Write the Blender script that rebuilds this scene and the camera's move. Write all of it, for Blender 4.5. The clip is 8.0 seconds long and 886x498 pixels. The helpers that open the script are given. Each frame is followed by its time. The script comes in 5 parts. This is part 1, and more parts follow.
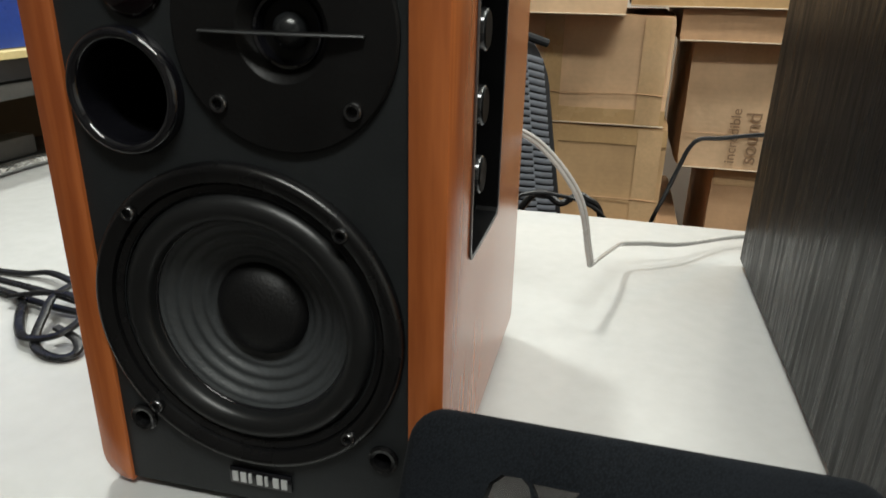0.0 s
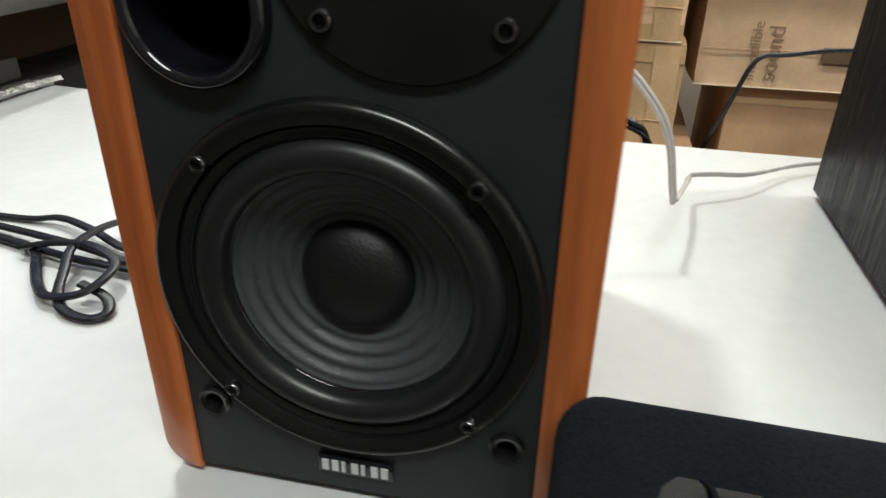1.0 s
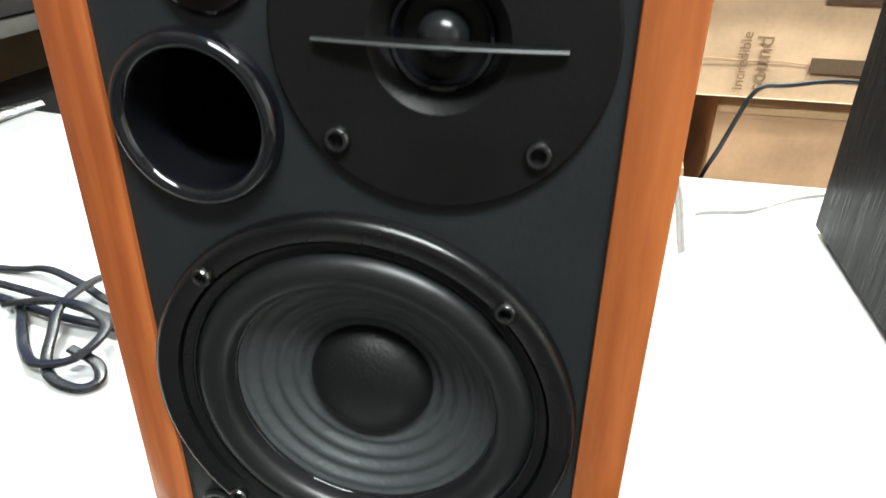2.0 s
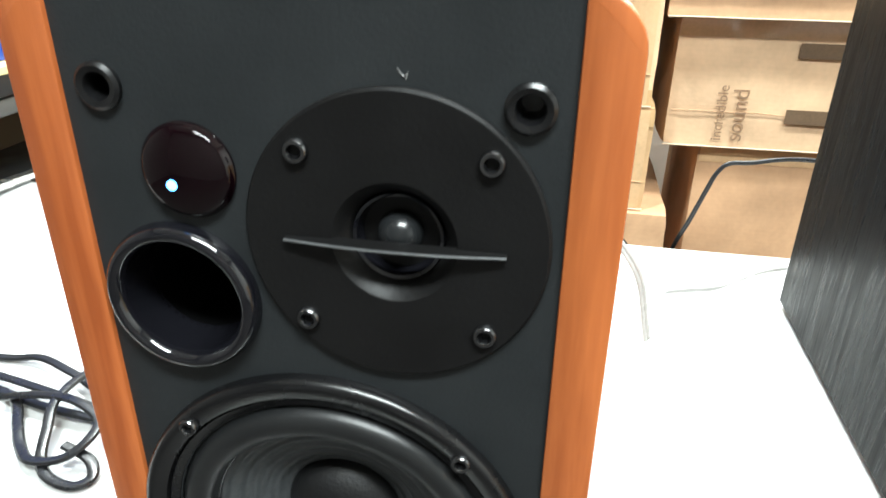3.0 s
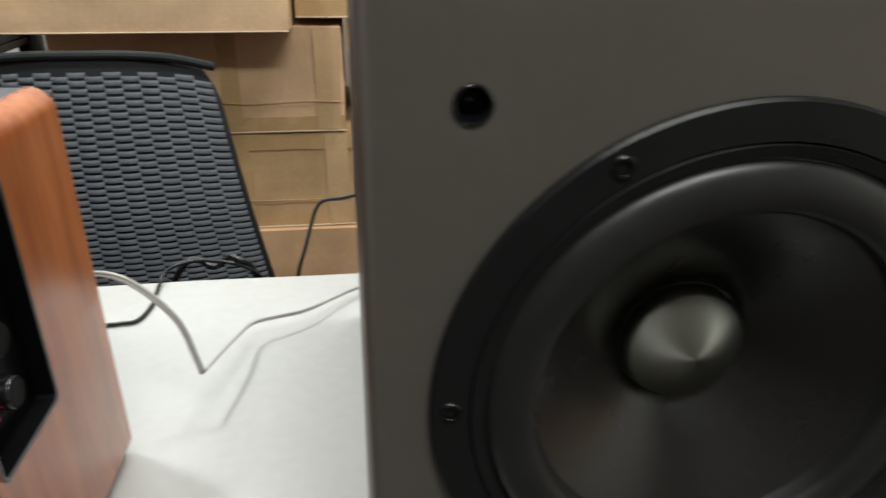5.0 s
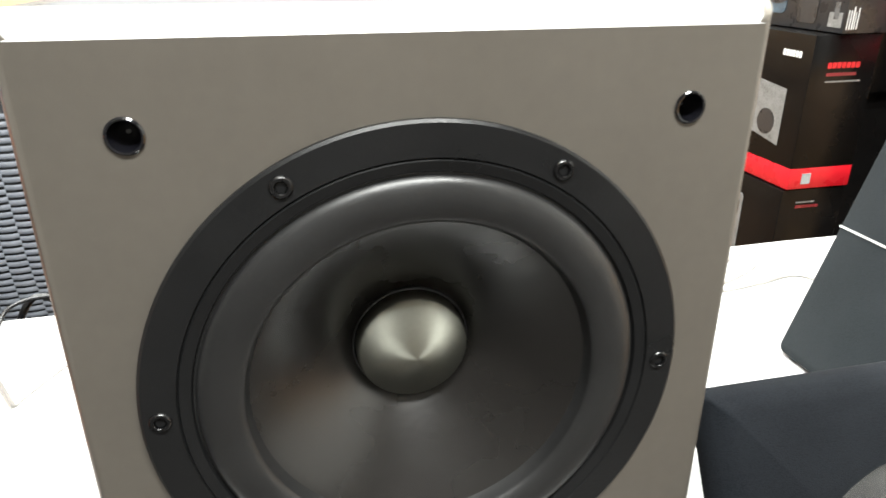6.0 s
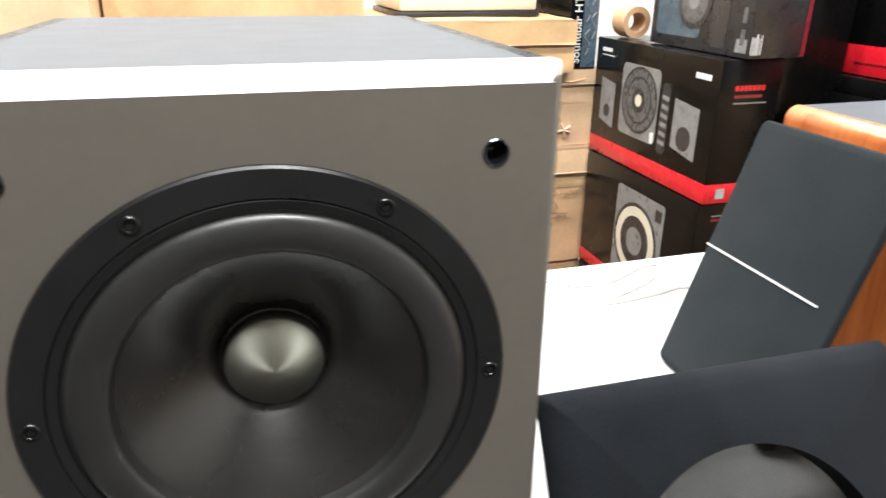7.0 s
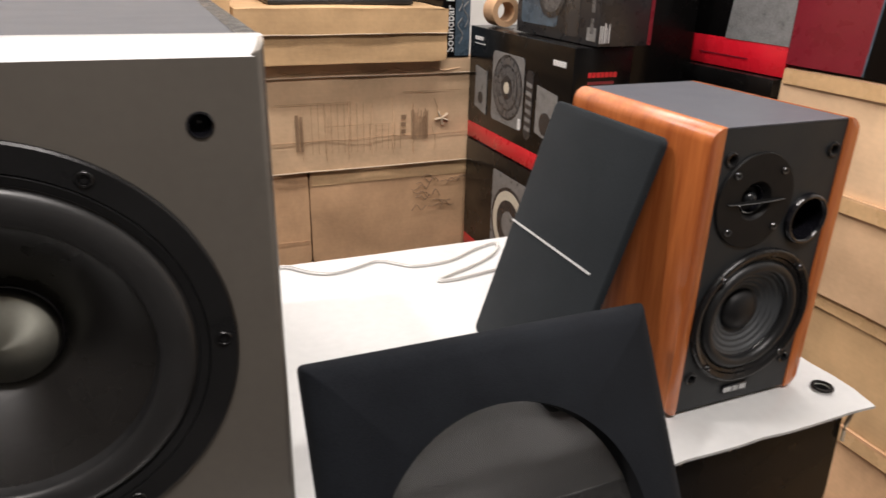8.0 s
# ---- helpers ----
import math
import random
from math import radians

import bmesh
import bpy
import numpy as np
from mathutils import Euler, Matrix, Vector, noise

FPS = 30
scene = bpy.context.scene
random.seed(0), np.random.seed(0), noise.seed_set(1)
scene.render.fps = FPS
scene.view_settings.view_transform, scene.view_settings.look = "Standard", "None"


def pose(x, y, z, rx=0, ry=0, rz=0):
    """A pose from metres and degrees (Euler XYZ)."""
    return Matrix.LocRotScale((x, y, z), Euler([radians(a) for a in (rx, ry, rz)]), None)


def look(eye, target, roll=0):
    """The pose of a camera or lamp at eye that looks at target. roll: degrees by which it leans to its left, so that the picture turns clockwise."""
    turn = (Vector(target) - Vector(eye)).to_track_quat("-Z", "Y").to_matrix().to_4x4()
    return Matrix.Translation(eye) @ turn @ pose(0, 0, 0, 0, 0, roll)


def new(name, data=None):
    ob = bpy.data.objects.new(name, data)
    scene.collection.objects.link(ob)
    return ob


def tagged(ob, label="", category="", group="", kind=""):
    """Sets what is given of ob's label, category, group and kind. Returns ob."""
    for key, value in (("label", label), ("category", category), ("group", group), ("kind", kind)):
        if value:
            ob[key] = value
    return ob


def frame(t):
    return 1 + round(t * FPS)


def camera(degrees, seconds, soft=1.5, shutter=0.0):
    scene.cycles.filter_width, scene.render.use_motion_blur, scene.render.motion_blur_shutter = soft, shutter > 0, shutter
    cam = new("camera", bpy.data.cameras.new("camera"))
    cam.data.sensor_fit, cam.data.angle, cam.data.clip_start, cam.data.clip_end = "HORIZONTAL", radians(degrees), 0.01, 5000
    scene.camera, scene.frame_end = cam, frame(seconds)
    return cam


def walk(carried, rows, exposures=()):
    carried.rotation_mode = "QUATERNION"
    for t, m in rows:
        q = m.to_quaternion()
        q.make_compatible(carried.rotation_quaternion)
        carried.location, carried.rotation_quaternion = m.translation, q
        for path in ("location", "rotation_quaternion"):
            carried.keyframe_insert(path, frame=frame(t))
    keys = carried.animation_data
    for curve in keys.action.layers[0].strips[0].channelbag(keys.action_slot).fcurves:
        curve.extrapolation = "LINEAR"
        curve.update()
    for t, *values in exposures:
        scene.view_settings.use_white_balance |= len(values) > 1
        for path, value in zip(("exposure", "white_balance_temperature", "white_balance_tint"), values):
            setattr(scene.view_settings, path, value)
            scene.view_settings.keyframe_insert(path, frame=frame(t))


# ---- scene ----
cam = camera(65.3, 8.0, 1.5, 0.4)
PATH = [
    (0, (0.113, -0.1945, 0.1955), (-0.320, 1.619, -0.529), 1.2),
    (0.5, (0.0945, -0.186, 0.186), (-0.308, 1.596, -0.628), 1.6),
    (1, (0.0585, -0.1615, 0.1875), (-0.302, 1.571, -0.744), 1.0),
    (1.2, (0.0455, -0.154, 0.183), (-0.262, 1.578, -0.772), 1.7),
    (2.3, (0.0438, -0.1395, 0.2235), (-0.276, 1.606, -0.698), 1.0),
    (2.5, (0.0435, -0.142, 0.2315), (-0.272, 1.614, -0.671), 1.1),
    (3, (0.0525, -0.142, 0.2485), (-0.252, 1.637, -0.612), 0.8),
    (3.5, (0.058, -0.15, 0.2665), (-0.232, 1.644, -0.569), 0.7),
    (4, (0.0865, -0.161, 0.2805), (-0.106, 1.636, -0.576), 1.1),
    (4.3, (0.12, -0.17, 0.295), (0.072, 1.63, -0.576), 0.8),
    (4.5, (0.148, -0.177, 0.299), (0.194, 1.629, -0.559), 1.5),
    (4.9, (0.205, -0.201, 0.311), (0.414, 1.601, -0.532), 1.2),
    (5, (0.218, -0.205, 0.312), (0.462, 1.591, -0.533), 0.6),
    (5.1, (0.229, -0.212, 0.312), (0.517, 1.578, -0.532), 0.9),
    (5.2, (0.241, -0.215, 0.308), (0.56, 1.568, -0.541), 1.1),
    (6.3, (0.315, -0.258, 0.323), (0.747, 1.538, -0.444), -0.3),
    (6.5, (0.318, -0.267, 0.326), (0.764, 1.526, -0.439), -0.0),
    (7, (0.354, -0.294, 0.342), (0.863, 1.485, -0.415), 0.4),
    (7.5, (0.4, -0.323, 0.342), (1.023, 1.418, -0.419), 1.1),
    (8, (0.447, -0.344, 0.338), (1.153, 1.36, -0.437), 1.4),
]
walk(cam, [(t, look(eye, target, roll)) for t, eye, target, roll in PATH], [(0, -0.38, 6300, 3), (0.5, -0.38, 6200, 3), (1, -0.12, 6150, 3), (2.3, 1.25, 5850, 0), (3, 1.33, 5800, 0), (3.5, 0.68, 5900, 0), (3.9, 0.08, 6150, 4), (4.3, -0.6, 6250, 6), (4.75, -0.68, 6250, 6), (5, -0.42, 6150, 4), (5.3, 0, 6200, 4), (6.3, 1.58, 6200, 6), (6.7, 1.45, 6200, 6), (7.2, 0.7, 6100, 10), (7.6, 0.15, 6350, 14), (8, -0.07, 6550, 16)])

# ---- world and lights ----
world = bpy.data.worlds.new("room_air")
world.use_nodes = True
scene.world = world
world.node_tree.nodes["Background"].inputs[0].default_value = (0.85, 0.92, 1.0, 1)
world.node_tree.nodes["Background"].inputs[1].default_value = 0.25

FLOOR, CEIL = -0.76, 1.95
# x, y, watts, half width, half depth
LAMPS = [(-0.40, 0.46, 26, 0.075, 0.075), (0.95, 0.42, 24, 0.59, 0.14), (0.48, -0.90, 42, 0.59, 0.15), (-0.50, 1.25, 12, 0.59, 0.14), (0.95, 1.25, 12, 0.59, 0.14)]


# ---- materials ----
def nodes_of(name):
    m = bpy.data.materials.new(name)
    m.use_nodes = True
    nt = m.node_tree
    return m, nt, nt.nodes["Principled BSDF"]


def mat(name, color, rough=0.5, metal=0.0, vary=0.15, scale=30.0, bump=0.0, bump_scale=300.0, stretch=(1, 1, 1), coat=0.0, spec=0.5, rvary=0.1):
    """A surface with colour variation at two scales, uneven gloss and a fine relief."""
    m, nt, b = nodes_of(name)
    L = nt.links.new
    tc = nt.nodes.new("ShaderNodeTexCoord")
    mp = nt.nodes.new("ShaderNodeMapping")
    mp.inputs["Scale"].default_value = stretch
    L(tc.outputs["Object"], mp.inputs["Vector"])
    n1 = nt.nodes.new("ShaderNodeTexNoise")
    n1.inputs["Scale"].default_value, n1.inputs["Detail"].default_value = scale, 6
    n2 = nt.nodes.new("ShaderNodeTexNoise")
    n2.inputs["Scale"].default_value, n2.inputs["Detail"].default_value = scale * 7, 4
    for n in (n1, n2):
        L(mp.outputs["Vector"], n.inputs["Vector"])
    add = nt.nodes.new("ShaderNodeMath")
    add.operation = "MULTIPLY_ADD"
    add.inputs[1].default_value = 0.5
    L(n2.outputs["Fac"], add.inputs[0])
    half = nt.nodes.new("ShaderNodeMath")
    half.operation = "MULTIPLY"
    half.inputs[1].default_value = 0.5
    L(n1.outputs["Fac"], half.inputs[0])
    L(half.outputs[0], add.inputs[2])
    mr = nt.nodes.new("ShaderNodeMapRange")
    mr.inputs["From Min"].default_value, mr.inputs["From Max"].default_value = 0.3, 0.7
    mr.inputs["To Min"].default_value, mr.inputs["To Max"].default_value = 1 - vary, 1 + vary
    L(add.outputs[0], mr.inputs["Value"])
    mul = nt.nodes.new("ShaderNodeVectorMath")
    mul.operation = "SCALE"
    mul.inputs[0].default_value = color
    L(mr.outputs[0], mul.inputs["Scale"])
    L(mul.outputs[0], b.inputs["Base Color"])
    rr = nt.nodes.new("ShaderNodeMapRange")
    rr.inputs["From Min"].default_value, rr.inputs["From Max"].default_value = 0.3, 0.7
    rr.inputs["To Min"].default_value, rr.inputs["To Max"].default_value = max(rough - rvary, 0.02), min(rough + rvary, 1)
    L(n1.outputs["Fac"], rr.inputs["Value"])
    L(rr.outputs[0], b.inputs["Roughness"])
    b.inputs["Metallic"].default_value = metal
    b.inputs["Coat Weight"].default_value = coat
    b.inputs["Specular IOR Level"].default_value = spec
    if bump:
        n3 = nt.nodes.new("ShaderNodeTexNoise")
        n3.inputs["Scale"].default_value, n3.inputs["Detail"].default_value = bump_scale, 3
        L(mp.outputs["Vector"], n3.inputs["Vector"])
        bp = nt.nodes.new("ShaderNodeBump")
        bp.inputs["Strength"].default_value, bp.inputs["Distance"].default_value = bump, 0.001
        L(n3.outputs["Fac"], bp.inputs["Height"])
        L(bp.outputs[0], b.inputs["Normal"])
    return m


def grain(name, dark, light, scale, stretch, rough, coat=0.0, bump=0.1, sharp=(0.35, 0.65), spec=0.5, depth=0.0006, fine=0.35, dull=0.0):
    """Wood grain: streaks of two tones along one axis."""
    m, nt, b = nodes_of(name)
    L = nt.links.new
    tc = nt.nodes.new("ShaderNodeTexCoord")
    mp = nt.nodes.new("ShaderNodeMapping")
    mp.inputs["Scale"].default_value = stretch
    L(tc.outputs["Object"], mp.inputs["Vector"])
    n1 = nt.nodes.new("ShaderNodeTexNoise")
    n1.inputs["Scale"].default_value, n1.inputs["Detail"].default_value, n1.inputs["Distortion"].default_value = scale, 5, 0.6
    n2 = nt.nodes.new("ShaderNodeTexNoise")
    n2.inputs["Scale"].default_value, n2.inputs["Detail"].default_value = scale * 5, 3
    for n in (n1, n2):
        L(mp.outputs["Vector"], n.inputs["Vector"])
    mixer = nt.nodes.new("ShaderNodeMath")
    mixer.operation = "MULTIPLY_ADD"
    mixer.inputs[1].default_value = fine
    L(n2.outputs["Fac"], mixer.inputs[0])
    h = nt.nodes.new("ShaderNodeMath")
    h.operation = "MULTIPLY"
    h.inputs[1].default_value = 1 - fine
    L(n1.outputs["Fac"], h.inputs[0])
    L(h.outputs[0], mixer.inputs[2])
    ramp = nt.nodes.new("ShaderNodeValToRGB")
    ramp.color_ramp.elements[0].position, ramp.color_ramp.elements[1].position = sharp
    ramp.color_ramp.elements[0].color, ramp.color_ramp.elements[1].color = (*dark, 1), (*light, 1)
    L(mixer.outputs[0], ramp.inputs["Fac"])
    L(ramp.outputs[0], b.inputs["Base Color"])
    b.inputs["Roughness"].default_value = rough
    if dull:
        pore = nt.nodes.new("ShaderNodeMapRange")
        pore.inputs["From Min"].default_value, pore.inputs["From Max"].default_value = sharp
        pore.inputs["To Min"].default_value, pore.inputs["To Max"].default_value = dull, rough
        L(mixer.outputs[0], pore.inputs["Value"])
        L(pore.outputs[0], b.inputs["Roughness"])
    b.inputs["Coat Weight"].default_value = coat
    b.inputs["Coat Roughness"].default_value = 0.22
    b.inputs["Specular IOR Level"].default_value = spec
    bp = nt.nodes.new("ShaderNodeBump")
    bp.inputs["Strength"].default_value, bp.inputs["Distance"].default_value = bump, depth
    L(mixer.outputs[0], bp.inputs["Height"])
    L(bp.outputs[0], b.inputs["Normal"])
    return m


def weave(name, color, light, scale, rough=0.9, bump=0.6, clear=0.0):
    """Woven cloth; clear: how much one sees through it."""
    m, nt, b = nodes_of(name)
    L = nt.links.new
    tc = nt.nodes.new("ShaderNodeTexCoord")
    v = nt.nodes.new("ShaderNodeTexVoronoi")
    v.inputs["Scale"].default_value = scale
    n = nt.nodes.new("ShaderNodeTexNoise")
    n.inputs["Scale"].default_value = 18
    L(tc.outputs["Object"], v.inputs["Vector"])
    L(tc.outputs["Object"], n.inputs["Vector"])
    a = nt.nodes.new("ShaderNodeMath")
    a.operation = "MULTIPLY"
    L(v.outputs["Distance"], a.inputs[0])
    L(n.outputs["Fac"], a.inputs[1])
    ramp = nt.nodes.new("ShaderNodeValToRGB")
    ramp.color_ramp.elements[0].position, ramp.color_ramp.elements[1].position = 0.05, 0.45
    ramp.color_ramp.elements[0].color, ramp.color_ramp.elements[1].color = (*light, 1), (*color, 1)
    L(a.outputs[0], ramp.inputs["Fac"])
    L(ramp.outputs[0], b.inputs["Base Color"])
    b.inputs["Roughness"].default_value = rough
    b.inputs["Specular IOR Level"].default_value = 0.12
    b.inputs["Sheen Weight"].default_value = 0.03
    bp = nt.nodes.new("ShaderNodeBump")
    bp.inputs["Strength"].default_value, bp.inputs["Distance"].default_value = bump, 0.0006
    L(v.outputs["Distance"], bp.inputs["Height"])
    L(bp.outputs[0], b.inputs["Normal"])
    if clear:
        tr = nt.nodes.new("ShaderNodeBsdfTransparent")
        mx = nt.nodes.new("ShaderNodeMixShader")
        mx.inputs[0].default_value = clear
        L(b.outputs[0], mx.inputs[1])
        L(tr.outputs[0], mx.inputs[2])
        L(mx.outputs[0], nt.nodes["Material Output"].inputs["Surface"])
    return m


def card(name, color, vary=0.15):
    """Corrugated cardboard: fibres, flute lines, stains and scuffs."""
    m, nt, b = nodes_of(name)
    L = nt.links.new
    tc = nt.nodes.new("ShaderNodeTexCoord")
    big = nt.nodes.new("ShaderNodeTexNoise")
    big.inputs["Scale"].default_value, big.inputs["Detail"].default_value = 7, 5
    fine = nt.nodes.new("ShaderNodeTexNoise")
    fine.inputs["Scale"].default_value, fine.inputs["Detail"].default_value = 110, 3
    wv = nt.nodes.new("ShaderNodeTexWave")
    wv.bands_direction = "Z"
    wv.inputs["Scale"].default_value, wv.inputs["Distortion"].default_value = 38, 1.5
    oi = nt.nodes.new("ShaderNodeObjectInfo")
    for n in (big, fine, wv):
        L(tc.outputs["Object"], n.inputs["Vector"])
    terms = nt.nodes.new("ShaderNodeMath")
    terms.operation = "MULTIPLY_ADD"
    terms.inputs[1].default_value = 0.14
    L(fine.outputs["Fac"], terms.inputs[0])
    L(big.outputs["Fac"], terms.inputs[2])
    t2 = nt.nodes.new("ShaderNodeMath")
    t2.operation = "MULTIPLY_ADD"
    t2.inputs[1].default_value = 0.012
    L(wv.outputs["Fac"], t2.inputs[0])
    L(terms.outputs[0], t2.inputs[2])
    mr = nt.nodes.new("ShaderNodeMapRange")
    mr.inputs["From Min"].default_value, mr.inputs["From Max"].default_value = 0.35, 0.80
    mr.inputs["To Min"].default_value, mr.inputs["To Max"].default_value = 1 - 2 * vary, 1 + vary
    L(t2.outputs[0], mr.inputs["Value"])
    rnd = nt.nodes.new("ShaderNodeMapRange")
    rnd.inputs["To Min"].default_value, rnd.inputs["To Max"].default_value = 0.86, 1.1
    L(oi.outputs["Random"], rnd.inputs["Value"])
    both = nt.nodes.new("ShaderNodeMath")
    both.operation = "MULTIPLY"
    L(mr.outputs[0], both.inputs[0])
    L(rnd.outputs[0], both.inputs[1])
    sc = nt.nodes.new("ShaderNodeVectorMath")
    sc.operation = "SCALE"
    sc.inputs[0].default_value = color
    L(both.outputs[0], sc.inputs["Scale"])
    L(sc.outputs[0], b.inputs["Base Color"])
    b.inputs["Roughness"].default_value = 0.72
    b.inputs["Specular IOR Level"].default_value = 0.3
    bp = nt.nodes.new("ShaderNodeBump")
    bp.inputs["Strength"].default_value, bp.inputs["Distance"].default_value = 0.5, 0.003
    fold = nt.nodes.new("ShaderNodeTexNoise")
    fold.noise_type = "RIDGED_MULTIFRACTAL"
    fold.inputs["Scale"].default_value, fold.inputs["Detail"].default_value, fold.inputs["Distortion"].default_value = 9, 2, 0.8
    L(tc.outputs["Object"], fold.inputs["Vector"])
    hs = nt.nodes.new("ShaderNodeMath")
    hs.operation = "MULTIPLY_ADD"
    hs.inputs[1].default_value = 0.55
    L(fold.outputs["Fac"], hs.inputs[0])
    L(t2.outputs[0], hs.inputs[2])
    L(hs.outputs[0], bp.inputs["Height"])
    L(bp.outputs[0], b.inputs["Normal"])
    return m


def glow(name, color, strength):
    m, nt, b = nodes_of(name)
    b.inputs["Base Color"].default_value = (*color, 1)
    b.inputs["Emission Color"].default_value = (*color, 1)
    b.inputs["Emission Strength"].default_value = strength
    return m


M_WOOD = grain("cherry_veneer", (0.32, 0.078, 0.019), (0.55, 0.163, 0.043), 7, (9, 9, 0.7), 0.27, coat=0.55, bump=0.05, sharp=(0.36, 0.64), spec=0.5)
M_BAFFLE = mat("dark_grey_vinyl", (0.0165, 0.0188, 0.0203), 0.48, vary=0.08, scale=40, bump=0.12, bump_scale=900, spec=0.42)
# Lighter than the baffle vinyl: reflections from above are put into the grey.
M_LITTOP = mat("lit_vinyl_top", (0.066, 0.070, 0.086), 0.36, vary=0.03, scale=30, bump=0.08, bump_scale=1200, spec=0.6, rvary=0.015)
M_BLACK = mat("satin_black_plastic", (0.005, 0.005, 0.0055), 0.27, vary=0.1, bump=0.05, bump_scale=600)
M_MATT = mat("matt_black_plastic", (0.0062, 0.0060, 0.0061), 0.5, vary=0.1, bump=0.1, bump_scale=900, spec=0.24)
M_GLOSS = mat("gloss_black_plastic", (0.006, 0.006, 0.008), 0.06, vary=0.05, coat=0.5, rvary=0.025)
M_RUBBER = mat("rubber_surround", (0.009, 0.0095, 0.010), 0.40, vary=0.1, bump=0.05, bump_scale=500)
M_CONE = mat("grey_paper_cone", (0.047, 0.051, 0.054), 0.5, vary=0.14, scale=60, bump=0.3, bump_scale=500)
M_CAP = mat("black_dust_cap", (0.005, 0.005, 0.0055), 0.48, vary=0.1, bump=0.2, bump_scale=900)
# Recesses: the shade inside openings is put into this near-black, glossless colour.
M_INSIDE = mat("inside_shade_black", (0.0018, 0.0018, 0.002), 0.85, vary=0.1, spec=0.05)
M_SCREW = mat("black_screw_steel", (0.13, 0.13, 0.135), 0.16, metal=0.95, vary=0.15, rvary=0.08)
M_DOME = mat("tweeter_dome", (0.014, 0.015, 0.016), 0.24, vary=0.1, rvary=0.05)
M_IR = mat("dark_red_window", (0.0035, 0.0007, 0.0016), 0.04, vary=0.2, rvary=0.02, spec=0.40)
M_LED = glow("blue_led", (0.10, 0.36, 1.0), 5.0)
M_REDLED = glow("red_led", (1.0, 0.03, 0.08), 2.2)
M_BLADE = mat("bridge_edge", (0.13, 0.134, 0.138), 0.33, metal=0.3, vary=0.05)
M_SILVER = mat("silver_print", (0.66, 0.67, 0.67), 0.35, metal=0.3, vary=0.08)
M_GREYEDGE = mat("grey_plastic_edge", (0.10, 0.10, 0.105), 0.35, metal=0.3, vary=0.1)
M_BRONZE = mat("bronze_grey_paint", (0.176, 0.160, 0.138), 0.36, metal=0.42, vary=0.05, scale=20, bump=0.05, bump_scale=1500, rvary=0.05, spec=0.25)
# Top bevel only: brighter than the bronze bevels, overhead light put into the colour.
M_LITBEVEL = mat("lit_bevel_paint", (0.43, 0.43, 0.427), 0.42, metal=0.55, vary=0.04, scale=20, rvary=0.05)
M_ASH = grain("black_ash_vinyl", (0.0012, 0.0013, 0.0015), (0.0060, 0.0066, 0.0066), 10, (18, 18, 0.9), 0.25, bump=0.35, sharp=(0.36, 0.58), spec=0.13, depth=0.0005, fine=0.42, dull=0.5)
# Subwoofer top: base colour set well above the black ash of its sides.
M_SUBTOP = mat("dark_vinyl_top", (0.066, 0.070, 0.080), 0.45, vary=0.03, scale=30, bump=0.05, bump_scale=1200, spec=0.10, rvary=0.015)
M_KNOB = mat("matt_black_knob", (0.004, 0.004, 0.004), 0.6, vary=0.1, spec=0.12)
M_PANEL = mat("dull_black_panel", (0.0035, 0.0035, 0.0038), 0.42, vary=0.1, bump=0.05, bump_scale=700, spec=0.12)
M_KNOBRIM = mat("polished_knob_rim", (0.11, 0.112, 0.116), 0.14, metal=0.9, vary=0.08, rvary=0.04)
M_SUBRING = mat("graphite_ring", (0.0098, 0.0100, 0.0105), 0.36, vary=0.08, bump=0.1, bump_scale=700, spec=0.35)
M_SUBRUBBER = mat("foam_rubber_roll", (0.0165, 0.0165, 0.0168), 0.40, vary=0.1, bump=0.08, bump_scale=500, spec=0.65)
M_SUBCONE = mat("poly_cone", (0.0070, 0.0063, 0.0058), 0.28, spec=1.0, vary=0.1, scale=15, bump=0.05, bump_scale=300, rvary=0.04)


def turned(name, color, rough):
    """Metal turned on a lathe: fine circular scratches about the y axis."""
    m = mat(name, color, rough, metal=1.0, vary=0.06, scale=60, rvary=0.05)
    b = m.node_tree.nodes["Principled BSDF"]
    tg = m.node_tree.nodes.new("ShaderNodeTangent")
    tg.direction_type, tg.axis = "RADIAL", "Y"
    b.inputs["Anisotropic"].default_value = 0.75
    m.node_tree.links.new(tg.outputs["Tangent"], b.inputs["Tangent"])
    return m


M_ALU = turned("turned_aluminium", (0.40, 0.402, 0.350), 0.46)
M_CLOTH = weave("slate_grille_cloth", (0.0118, 0.0146, 0.0168), (0.020, 0.0240, 0.0268), 1200, bump=0.18)
M_FELT = weave("black_felt", (0.0040, 0.0049, 0.0066), (0.0105, 0.0126, 0.0158), 1300, bump=0.15)
M_SHEER = weave("sheer_grille_cloth", (0.014, 0.014, 0.014), (0.050, 0.050, 0.048), 560, clear=0.29)
M_SHEET = mat("white_vinyl_sheet", (0.53, 0.533, 0.525), 0.20, vary=0.05, scale=14, bump=0.5, bump_scale=22, rvary=0.06)
M_BOX = [card("cardboard_" + s, c) for s, c in (("tan", (0.71, 0.470, 0.280)), ("brown", (0.66, 0.410, 0.232)), ("ochre", (0.66, 0.430, 0.225)), ("pale", (0.74, 0.510, 0.315)))]
M_TAPE = mat("parcel_tape", (0.58, 0.38, 0.19), 0.22, vary=0.08, scale=20, coat=0.3)
M_PALETAPE = mat("clear_tape", (0.67, 0.45, 0.25), 0.16, vary=0.1, scale=25, coat=0.5)
M_FADED = mat("pale_faded_ink", (0.25, 0.155, 0.088), 0.7, vary=0.25, scale=60)
